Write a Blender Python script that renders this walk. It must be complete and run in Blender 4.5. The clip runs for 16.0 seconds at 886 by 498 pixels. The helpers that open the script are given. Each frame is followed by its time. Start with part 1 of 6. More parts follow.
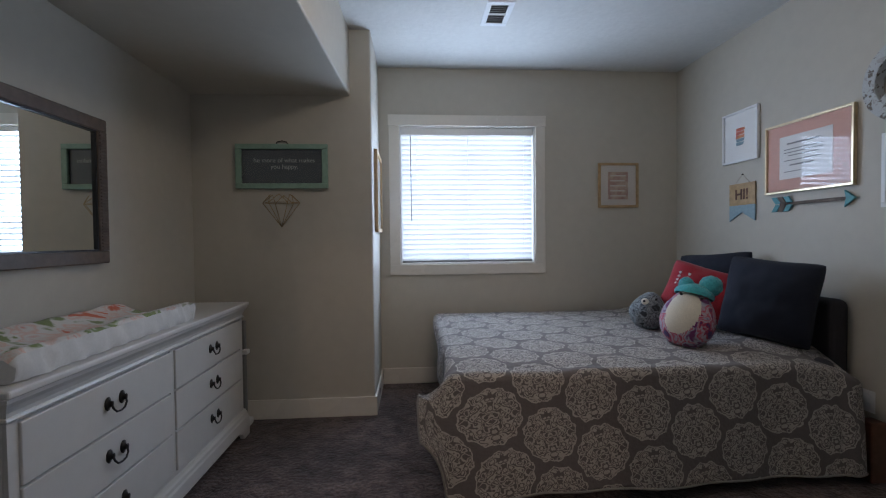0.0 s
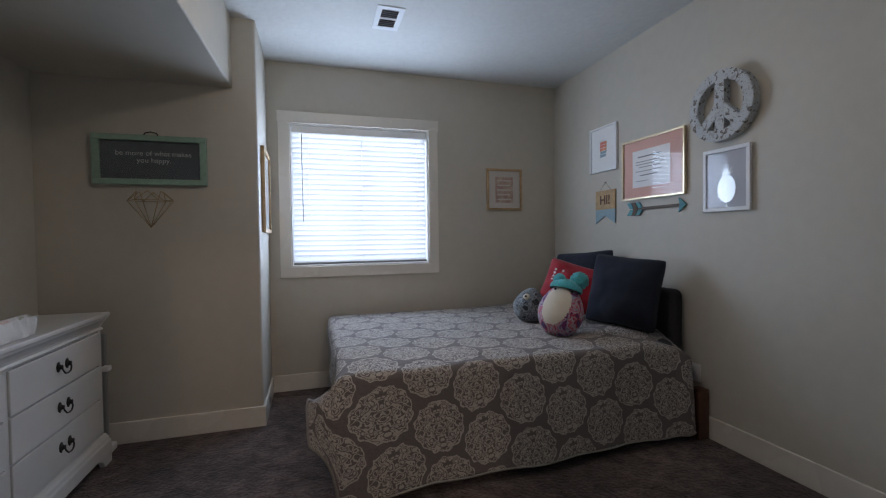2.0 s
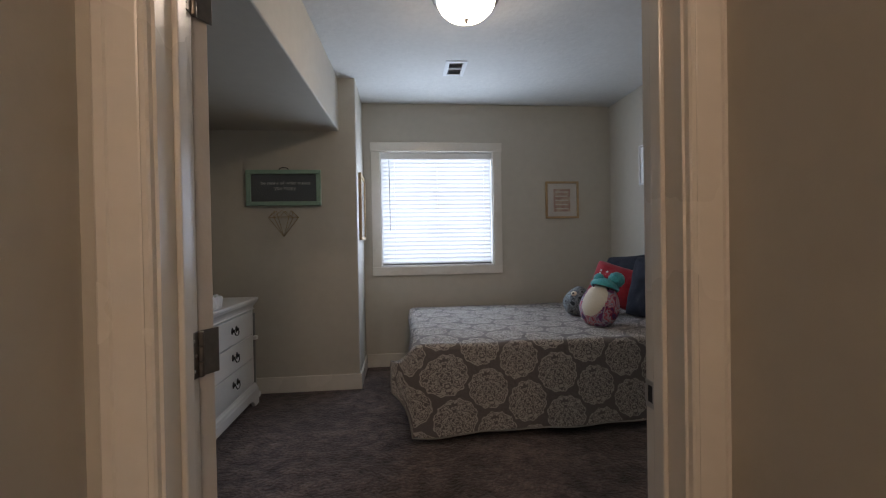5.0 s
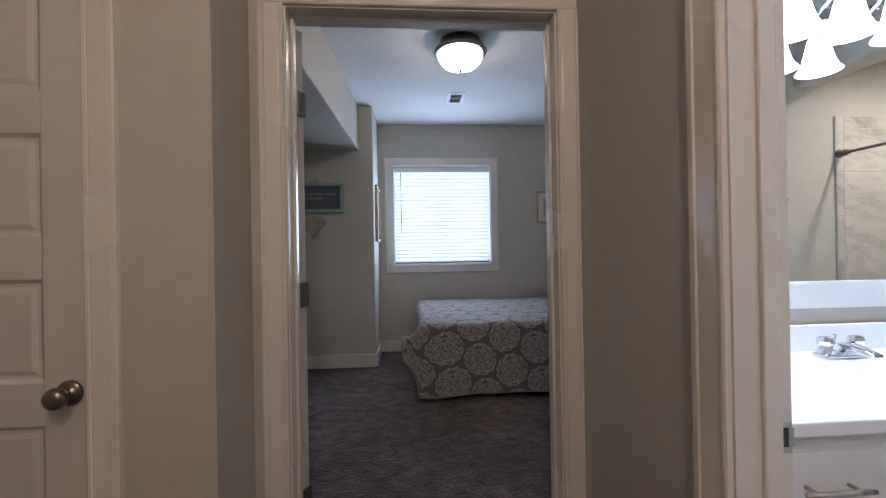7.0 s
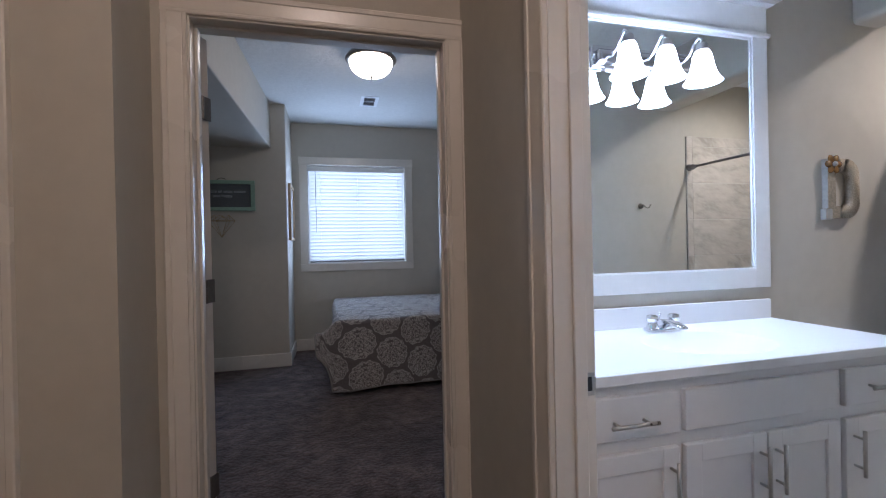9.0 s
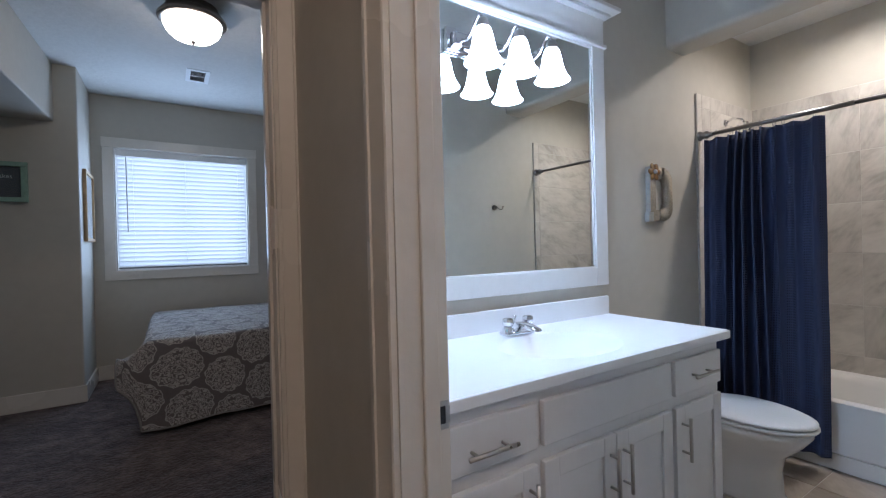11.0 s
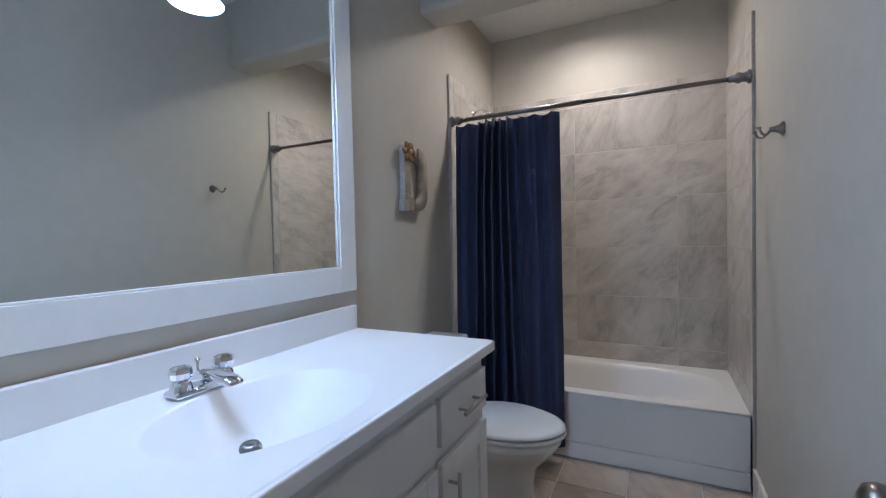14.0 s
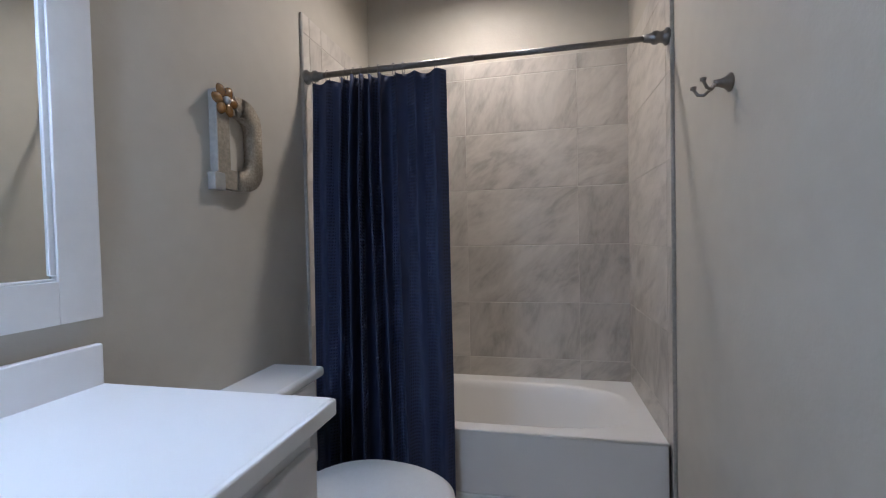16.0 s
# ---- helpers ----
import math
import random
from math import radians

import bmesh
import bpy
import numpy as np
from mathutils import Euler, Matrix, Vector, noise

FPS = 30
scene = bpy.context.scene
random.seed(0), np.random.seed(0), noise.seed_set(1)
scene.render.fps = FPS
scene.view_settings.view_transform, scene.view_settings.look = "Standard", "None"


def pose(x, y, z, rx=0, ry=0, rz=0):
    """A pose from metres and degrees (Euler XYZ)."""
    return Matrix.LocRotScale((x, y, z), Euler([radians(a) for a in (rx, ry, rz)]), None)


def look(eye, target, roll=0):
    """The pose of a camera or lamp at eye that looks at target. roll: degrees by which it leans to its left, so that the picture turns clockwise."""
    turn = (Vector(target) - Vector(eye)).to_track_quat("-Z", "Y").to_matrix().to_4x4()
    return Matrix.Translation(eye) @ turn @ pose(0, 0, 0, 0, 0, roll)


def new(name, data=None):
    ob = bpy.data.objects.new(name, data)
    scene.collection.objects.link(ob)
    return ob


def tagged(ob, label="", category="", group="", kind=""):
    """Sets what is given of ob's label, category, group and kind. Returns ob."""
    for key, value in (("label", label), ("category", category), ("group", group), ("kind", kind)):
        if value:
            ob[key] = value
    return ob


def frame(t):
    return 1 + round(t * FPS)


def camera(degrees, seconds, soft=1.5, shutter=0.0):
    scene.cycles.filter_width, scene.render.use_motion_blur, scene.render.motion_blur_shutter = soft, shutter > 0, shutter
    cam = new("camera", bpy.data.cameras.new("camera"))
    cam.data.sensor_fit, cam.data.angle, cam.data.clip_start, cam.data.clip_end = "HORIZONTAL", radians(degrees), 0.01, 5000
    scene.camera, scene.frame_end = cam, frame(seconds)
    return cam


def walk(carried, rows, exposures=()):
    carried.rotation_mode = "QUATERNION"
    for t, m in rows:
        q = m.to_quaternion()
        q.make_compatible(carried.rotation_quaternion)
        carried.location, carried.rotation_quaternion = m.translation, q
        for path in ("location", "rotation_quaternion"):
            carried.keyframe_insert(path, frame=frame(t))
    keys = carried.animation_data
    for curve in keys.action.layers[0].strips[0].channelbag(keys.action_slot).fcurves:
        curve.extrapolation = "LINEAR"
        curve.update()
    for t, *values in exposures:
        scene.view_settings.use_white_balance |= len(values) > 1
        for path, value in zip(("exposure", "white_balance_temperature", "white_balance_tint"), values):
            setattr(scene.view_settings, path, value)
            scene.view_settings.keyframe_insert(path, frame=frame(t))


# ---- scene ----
cam = camera(91.4, 16.0, soft=1.15)
PATH = [
    (0, (-0.04, -0.173, 1.264), (0.095, 1.822, 1.218), -0.6),
    (0.5, (-0.019, -0.177, 1.256), (0.272, 1.801, 1.215), -0.7),
    (1, (-0.005, -0.191, 1.261), (0.436, 1.759, 1.216), -0.8),
    (1.5, (-0.002, -0.204, 1.262), (0.542, 1.72, 1.216), -0.8),
    (2, (0.004, -0.225, 1.261), (0.586, 1.687, 1.215), -0.8),
    (2.5, (0.017, -0.271, 1.266), (0.57, 1.65, 1.217), -0.8),
    (3, (0.026, -0.353, 1.27), (0.492, 1.591, 1.221), -0.7),
    (3.5, (0.0, -0.472, 1.274), (0.411, 1.486, 1.23), -0.8),
    (4, (0.002, -0.618, 1.282), (0.377, 1.348, 1.242), -0.8),
    (4.5, (0.033, -0.764, 1.277), (0.327, 1.214, 1.248), -0.9),
    (5, (0.044, -0.938, 1.265), (0.24, 1.052, 1.246), -1),
    (7.5, (0.064, -1.775, 1.213), (0.211, 0.22, 1.22), -1),
    (8, (0.086, -1.852, 1.213), (0.314, 0.135, 1.216), -0.9),
    (8.5, (0.108, -1.888, 1.211), (0.463, 0.081, 1.21), -1),
    (9, (0.115, -1.866, 1.211), (0.614, 0.07, 1.204), -1.2),
    (11.5, (0.338, -1.595, 1.2), (1.553, -0.006, 1.185), -1.6),
    (12, (0.404, -1.541, 1.199), (1.763, -0.074, 1.175), -1.7),
    (12.5, (0.476, -1.458, 1.19), (1.978, -0.138, 1.157), -1.35),
    (13, (0.574, -1.395, 1.194), (2.189, -0.217, 1.149), -1.3),
    (13.5, (0.685, -1.337, 1.19), (2.395, -0.302, 1.142), -1.3),
    (14, (0.818, -1.284, 1.184), (2.609, -0.397, 1.131), -1.3),
    (14.5, (0.969, -1.25, 1.166), (2.822, -0.499, 1.114), -1.4),
    (15, (1.119, -1.233, 1.157), (3.009, -0.581, 1.105), -1.3),
    (15.5, (1.256, -1.219, 1.158), (3.173, -0.655, 1.098), -1.3),
    (16, (1.402, -1.192, 1.149), (3.353, -0.755, 1.096), -1.3),
]
walk(cam, [(t, look(eye, target, roll)) for t, eye, target, roll in PATH],
     exposures=[(0.0, 0.27, 5850, 18), (2.5, 0.28, 5950, 19), (3.5, 0.18, 6000, 19), (5.0, 0.2, 6350, 19), (7.5, 0.33, 5400, 20), (9.0, 0.05, 5300, 20), (11.5, -0.12, 5250, 15), (12.5, 0.0, 5080, 14), (13.5, -0.38, 5220, 17), (15.0, -0.57, 5350, 17), (16.0, -0.5, 5400, 18)])

# ---- world and large lights ----
world = bpy.data.worlds.new("sky")
scene.world = world
world.use_nodes = True
wn = world.node_tree
sky = wn.nodes.new("ShaderNodeTexSky")
sky.sky_type, sky.sun_disc = "NISHITA", False
sky.sun_elevation, sky.sun_rotation = radians(45), radians(120)
wn.links.new(sky.outputs[0], wn.nodes["Background"].inputs[0])
wn.nodes["Background"].inputs[1].default_value = 0.12


def lamp(name, kind, m, power, colour, size=0.1, size_y=None, spread=None):
    data = bpy.data.lights.new(name, kind)
    data.energy, data.color = power, colour
    if kind == "AREA":
        data.size = size
        if size_y:
            data.shape, data.size_y = "RECTANGLE", size_y
        if spread:
            data.spread = radians(spread)
    else:
        data.shadow_soft_size = size
    ob = new(name, data)
    ob.matrix_world = m
    return ob


# plan, metres
WL, WR, WF = -1.57, 2.355, 3.62          # bedroom: left, right, window wall
D0, D1 = -0.185, -0.06                   # wall with the bedroom door: hall face, bedroom face
CEIL = 2.75
COLX, COLY = -0.33, 2.95                 # corner of the boxed-out column
SOFX, SOFZ = -0.485, 2.285               # dropped soffit
DX0, DX1, DH = -0.349, 0.565, 2.035      # bedroom door opening
HX = 0.640                               # hall face of the bath wall
BX0, BX1 = 0.744, 3.872                    # bath: door wall, back wall
BY0, BY1 = -0.205, -1.668                # bath: mirror wall, hook wall
BD0, BD1 = -0.905, -1.635                 # bath door opening
HL = -0.47                               # hall left return
HY = -0.46                               # wall with the closed hall door

WINX0, WINX1, WINZ0, WINZ1 = -0.156, 1.042, 1.042, 2.248

# daylight in the window, outside the blind
lamp("window_daylight", "AREA", look((0.443, WF + 0.079, 1.645), (0.443, 0, 1.645)), 7.5, (0.76, 0.89, 1.0), 1.16, 1.16)
# added strip lamps before the blind: sky light between slats, striped in reflections
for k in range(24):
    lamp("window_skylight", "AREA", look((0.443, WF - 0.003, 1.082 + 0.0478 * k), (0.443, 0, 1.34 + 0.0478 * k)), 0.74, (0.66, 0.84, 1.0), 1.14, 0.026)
# hall ceiling lamp
lamp("hall_bulb", "POINT", pose(0.08, -2.35, 2.60), 30, (1.0, 0.74, 0.51), 0.06)
# recessed lamp over the tub
can_light = lamp("tub_can_bulb", "SPOT", pose(3.38, -0.9, 2.585), 80, (1.0, 0.84, 0.63), 0.06).data
can_light.spot_size, can_light.spot_blend = radians(170), 0.85
SHADES = (1.295, 1.478, 1.661)
for sx in SHADES:
    lamp("vanity_bulb", "POINT", pose(sx, -0.36, 1.925), 7.5, (0.68, 0.84, 1.0), 0.03)


# ---- materials ----
def mat(name, colour, rough=0.6, metal=0.0, grain=0.0, grain_scale=60.0, bump=0.0, bump_scale=200.0, colour2=None, scale2=4.0,
        coat=0.0, spec=0.5, sheen=0.0, trans=0.0, random_shade=0.0):
    """A procedural surface: base colour varied at two scales, fine relief, roughness that varies a little."""
    m = bpy.data.materials.new(name)
    m.use_nodes = True
    nt = m.node_tree
    b = nt.nodes["Principled BSDF"]
    b.inputs["Roughness"].default_value, b.inputs["Metallic"].default_value = rough, metal
    b.inputs["Coat Weight"].default_value, b.inputs["Specular IOR Level"].default_value = coat, spec
    b.inputs["Sheen Weight"].default_value = sheen
    b.inputs["Transmission Weight"].default_value = trans
    b.inputs["Base Color"].default_value = (*colour, 1)
    tc = nt.nodes.new("ShaderNodeTexCoord")
    col = None
    if grain or colour2:
        big = nt.nodes.new("ShaderNodeTexNoise")
        big.inputs["Scale"].default_value, big.inputs["Detail"].default_value = scale2, 4
        nt.links.new(tc.outputs["Object"], big.inputs["Vector"])
        mix = nt.nodes.new("ShaderNodeMix")
        mix.data_type = "RGBA"
        c2 = colour2 or tuple(c * (1 - grain) for c in colour)
        mix.inputs["A"].default_value, mix.inputs["B"].default_value = (*colour, 1), (*c2, 1)
        ramp = nt.nodes.new("ShaderNodeMapRange")
        ramp.inputs["From Min"].default_value, ramp.inputs["From Max"].default_value = 0.35, 0.65
        nt.links.new(big.outputs["Fac"], ramp.inputs["Value"])
        nt.links.new(ramp.outputs["Result"], mix.inputs["Factor"])
        col = mix.outputs["Result"]
    if grain:
        fine = nt.nodes.new("ShaderNodeTexNoise")
        fine.inputs["Scale"].default_value, fine.inputs["Detail"].default_value = grain_scale, 3
        nt.links.new(tc.outputs["Object"], fine.inputs["Vector"])
        mul = nt.nodes.new("ShaderNodeMapRange")
        mul.inputs["From Min"].default_value, mul.inputs["From Max"].default_value = 0.3, 0.7
        mul.inputs["To Min"].default_value, mul.inputs["To Max"].default_value = 1 - grain, 1 + grain * 0.6
        nt.links.new(fine.outputs["Fac"], mul.inputs["Value"])
        vm = nt.nodes.new("ShaderNodeVectorMath")
        vm.operation = "MULTIPLY"
        nt.links.new(col, vm.inputs[0])
        nt.links.new(mul.outputs["Result"], vm.inputs[1])
        col = vm.outputs["Vector"]
        rr = nt.nodes.new("ShaderNodeMapRange")
        rr.inputs["To Min"].default_value, rr.inputs["To Max"].default_value = max(0.02, rough * 0.88), min(1, rough * 1.12)
        nt.links.new(big.outputs["Fac"], rr.inputs["Value"])
        nt.links.new(rr.outputs["Result"], b.inputs["Roughness"])
    if random_shade:
        oi = nt.nodes.new("ShaderNodeObjectInfo")
        rm = nt.nodes.new("ShaderNodeMapRange")
        rm.inputs["To Min"].default_value, rm.inputs["To Max"].default_value = 1 - random_shade, 1 + random_shade
        nt.links.new(oi.outputs["Random"], rm.inputs["Value"])
        vm = nt.nodes.new("ShaderNodeVectorMath")
        vm.operation = "MULTIPLY"
        if col is None:
            vm.inputs[0].default_value = colour
        else:
            nt.links.new(col, vm.inputs[0])
        nt.links.new(rm.outputs["Result"], vm.inputs[1])
        col = vm.outputs["Vector"]
    if col is not None:
        nt.links.new(col, b.inputs["Base Color"])
    if bump:
        bn = nt.nodes.new("ShaderNodeTexNoise")
        bn.inputs["Scale"].default_value, bn.inputs["Detail"].default_value = bump_scale, 3
        nt.links.new(tc.outputs["Object"], bn.inputs["Vector"])
        bp = nt.nodes.new("ShaderNodeBump")
        bp.inputs["Strength"].default_value, bp.inputs["Distance"].default_value = 1.0, bump
        nt.links.new(bn.outputs["Fac"], bp.inputs["Height"])
        nt.links.new(bp.outputs["Normal"], b.inputs["Normal"])
    return m


def nodes_of(m):
    nt = m.node_tree
    return nt, nt.nodes, nt.links, nt.nodes["Principled BSDF"]


M = {}
M["wall"] = mat("wall_paint", (0.523, 0.49, 0.420), 0.62, grain=0.03, grain_scale=14, bump=0.0004, bump_scale=90, scale2=1.2)
M["ceiling"] = mat("ceiling_paint", (0.66, 0.655, 0.63), 0.85, grain=0.04, grain_scale=30, bump=0.0035, bump_scale=26, scale2=2.0)
M["trim"] = mat("trim_paint", (0.72, 0.68, 0.61), 0.27, grain=0.02, grain_scale=25, bump=0.0003, bump_scale=60, scale2=2)
M["white_trim"] = mat("white_trim_paint", (0.78, 0.77, 0.75), 0.34, grain=0.02, grain_scale=30, bump=0.0003, bump_scale=70)
M["door"] = mat("door_paint", (0.60, 0.57, 0.53), 0.42, grain=0.02, grain_scale=20, bump=0.0004, bump_scale=90)
M["vanity"] = mat("vanity_paint", (0.76, 0.75, 0.74), 0.38, grain=0.015, grain_scale=30, bump=0.0002, bump_scale=80)
M["dresser"] = mat("dresser_paint", (0.64, 0.625, 0.60), 0.34, grain=0.02, grain_scale=18, bump=0.0003, bump_scale=50)
M["counter"] = mat("cultured_marble", (0.83, 0.83, 0.83), 0.40, coat=0.04, grain=0.012, grain_scale=8)
M["porcelain"] = mat("porcelain", (0.80, 0.80, 0.79), 0.08, coat=0.5, grain=0.008, grain_scale=5)
M["tub"] = mat("tub_acrylic", (0.80, 0.785, 0.75), 0.30, coat=0.12, grain=0.01, grain_scale=6)
M["chrome"] = mat("chrome", (0.82, 0.83, 0.85), 0.07, metal=1.0, grain=0.02, grain_scale=30)
M["nickel"] = mat("brushed_nickel", (0.52, 0.50, 0.47), 0.28, metal=1.0, grain=0.06, grain_scale=80)
M["rod"] = mat("satin_nickel", (0.25, 0.245, 0.24), 0.42, metal=1.0, grain=0.08, grain_scale=60)
M["bronze"] = mat("dark_nickel", (0.30, 0.27, 0.24), 0.30, metal=1.0, grain=0.1, grain_scale=50)
M["iron"] = mat("dark_iron", (0.035, 0.032, 0.03), 0.42, metal=0.6, grain=0.2, grain_scale=60)
M["gold"] = mat("gold_frame", (0.78, 0.66, 0.44), 0.30, metal=0.9, grain=0.08, grain_scale=40)
M["oak"] = mat("pale_oak", (0.50, 0.34, 0.17), 0.5, grain=0.22, grain_scale=35, bump=0.0006, bump_scale=60)
M["brown_wood"] = mat("brown_stained_wood", (0.13, 0.055, 0.032), 0.4, grain=0.3, grain_scale=22, bump=0.0005)
M["white_frame"] = mat("white_frame", (0.78, 0.78, 0.78), 0.4, grain=0.03, grain_scale=40)
M["paper"] = mat("paper", (0.80, 0.79, 0.77), 0.8, grain=0.02, grain_scale=90)
# bluish grey: the glass's reflection is put into the paper colour
M["sheen_grey_paper"] = mat("sheen_grey_paper", (0.52, 0.53, 0.57), 0.8, grain=0.03, grain_scale=90)
M["pink_mat"] = mat("pink_mat_board", (0.70, 0.45, 0.38), 0.8, grain=0.04, grain_scale=120)
M["mint"] = mat("mint_paint", (0.28, 0.42, 0.33), 0.55, grain=0.12, grain_scale=30, bump=0.0008, bump_scale=40)
# lightened and blued: the ceiling's reflection is put into the slate colour
M["slate"] = mat("slate_panel", (0.12, 0.135, 0.15), 0.22, coat=1.0, grain=0.1, grain_scale=50)
M["chalk"] = mat("chalk_letters", (0.55, 0.56, 0.55), 0.8, grain=0.1, grain_scale=60)
M["teal"] = mat("teal_paint", (0.11, 0.33, 0.37), 0.6, grain=0.15, grain_scale=40, bump=0.0006)
M["grey_wood"] = mat("grey_weathered_wood", (0.15, 0.115, 0.09), 0.7, grain=0.3, grain_scale=45, bump=0.001)
M["navy"] = mat("navy_linen", (0.009, 0.013, 0.028), 0.92, grain=0.25, grain_scale=300, bump=0.0012, bump_scale=420, sheen=0.03)
M["red"] = mat("red_plush", (0.33, 0.008, 0.020), 0.9, grain=0.15, grain_scale=200, bump=0.001, bump_scale=300, sheen=0.2)
M["plush_white"] = mat("cream_plush", (0.70, 0.64, 0.53), 0.95, grain=0.08, grain_scale=120, bump=0.002, bump_scale=240, sheen=0.3)
M["plush_teal"] = mat("teal_pompom", (0.07, 0.42, 0.46), 0.95, grain=0.25, grain_scale=90, bump=0.006, bump_scale=90, sheen=0.3)
M["black"] = mat("black_plastic", (0.012, 0.012, 0.014), 0.3, grain=0.1)
M["headboard"] = mat("charcoal_fabric", (0.022, 0.020, 0.024), 0.85, grain=0.2, grain_scale=250, bump=0.001, bump_scale=350)
M["mattress"] = mat("dark_sheet", (0.05, 0.05, 0.06), 0.9, grain=0.15, grain_scale=150)
M["frame_brown"] = mat("mirror_frame_wood", (0.115, 0.075, 0.048), 0.45, grain=0.25, grain_scale=30, bump=0.0008, bump_scale=45)
M["grey_plastic"] = mat("grey_plastic", (0.22, 0.22, 0.21), 0.55, grain=0.05)
M["white_plastic"] = mat("white_plastic", (0.78, 0.78, 0.76), 0.35, grain=0.02)
M["sheet"] = mat("white_cotton", (0.70, 0.69, 0.67), 0.9, grain=0.04, grain_scale=120, bump=0.0006, bump_scale=300)
M["towel"] = mat("aqua_terry", (0.20, 0.58, 0.60), 0.95, grain=0.18, grain_scale=180, bump=0.004, bump_scale=260, sheen=0.3)
M["wire"] = mat("gold_wire", (0.42, 0.31, 0.16), 0.35, metal=0.9, grain=0.1)
M["rope"] = mat("jute_rope", (0.52, 0.45, 0.34), 0.9, grain=0.3, grain_scale=120, bump=0.002, bump_scale=200)
M["jute"] = mat("jute_cloth", (0.40, 0.345, 0.26), 0.9, grain=0.25, grain_scale=90, bump=0.001, bump_scale=160)
M["galv"] = mat("silver_paint", (0.46, 0.45, 0.42), 0.45, metal=0.3, grain=0.15, grain_scale=50)
M["amber"] = mat("amber_shell", (0.30, 0.15, 0.04), 0.25, coat=0.5, grain=0.3, grain_scale=40)
M["foil"] = mat("silver_foil", (0.92, 0.92, 0.91), 0.34, metal=0.85, grain=0.02)
M["hinge"] = mat("hinge_steel", (0.22, 0.20, 0.18), 0.38, metal=0.9, grain=0.12)
M["mirror"] = mat("mirror_glass", (0.86, 0.90, 0.89), 0.0, metal=1.0)
M["vent_white"] = mat("vent_enamel", (0.74, 0.75, 0.76), 0.45, grain=0.02)
M["vent_dark"] = mat("vent_dark", (0.10, 0.10, 0.11), 0.7, grain=0.1)
M["grout"] = mat("grout", (0.60, 0.57, 0.52), 0.9, grain=0.06, grain_scale=90)
M["blue_grey"] = mat("pale_print", (0.55, 0.36, 0.33), 0.8, grain=0.1, grain_scale=30, colour2=(0.70, 0.62, 0.52), scale2=16)
M["coral"] = mat("coral_ink", (0.62, 0.12, 0.14), 0.8, grain=0.1, grain_scale=50, colour2=(0.75, 0.40, 0.20), scale2=18)
M["ink_blue"] = mat("pale_blue_ink", (0.30, 0.42, 0.48), 0.8, grain=0.1)
M["grey_ink"] = mat("grey_ink", (0.30, 0.30, 0.30), 0.8, grain=0.05)


def glass(name, colour=(1, 1, 1), rough=0.0, weight=0.93):
    """Thin picture or window glass: clear, with a glossy surface."""
    m = bpy.data.materials.new(name)
    m.use_nodes = True
    nt, nn, ll, b = nodes_of(m)
    tr, gl, mx, fr = (nn.new("ShaderNodeBsdfTransparent"), nn.new("ShaderNodeBsdfGlossy"), nn.new("ShaderNodeMixShader"), nn.new("ShaderNodeFresnel"))
    tr.inputs[0].default_value = (*colour, 1)
    gl.inputs["Roughness"].default_value = rough
    fr.inputs["IOR"].default_value = 1.5
    ll.new(fr.outputs[0], mx.inputs[0])
    ll.new(tr.outputs[0], mx.inputs[1])
    ll.new(gl.outputs[0], mx.inputs[2])
    ll.new(mx.outputs[0], nn["Material Output"].inputs[0])
    return m


M["glass"] = glass("picture_glass")


def glow(name, colour, strength):
    m = bpy.data.materials.new(name)
    m.use_nodes = True
    nt, nn, ll, b = nodes_of(m)
    b.inputs["Base Color"].default_value = (0.8, 0.8, 0.78, 1)
    b.inputs["Roughness"].default_value = 0.25
    b.inputs["Emission Color"].default_value = (*colour, 1)
    b.inputs["Emission Strength"].default_value = strength
    return m


M["shade_cool"] = glow("lit_frosted_shade", (0.74, 0.87, 1.0), 25.0)
M["bowl_warm"] = glow("lit_alabaster_bowl", (1.0, 0.84, 0.62), 20.0)
M["sky_card"] = glow("bright_overcast", (0.80, 0.90, 1.0), 1.2)


def blind_material():
    m = bpy.data.materials.new("blind_vinyl")
    m.use_nodes = True
    nt, nn, ll, b = nodes_of(m)
    df, tl, mx = nn.new("ShaderNodeBsdfDiffuse"), nn.new("ShaderNodeBsdfTranslucent"), nn.new("ShaderNodeMixShader")
    df.inputs[0].default_value, tl.inputs[0].default_value = (0.80, 0.80, 0.80, 1), (0.82, 0.84, 0.86, 1)
    mx.inputs[0].default_value = 0.42
    ll.new(df.outputs[0], mx.inputs[1])
    ll.new(tl.outputs[0], mx.inputs[2])
    ll.new(mx.outputs[0], nn["Material Output"].inputs[0])
    return m


M["blind"] = blind_material()


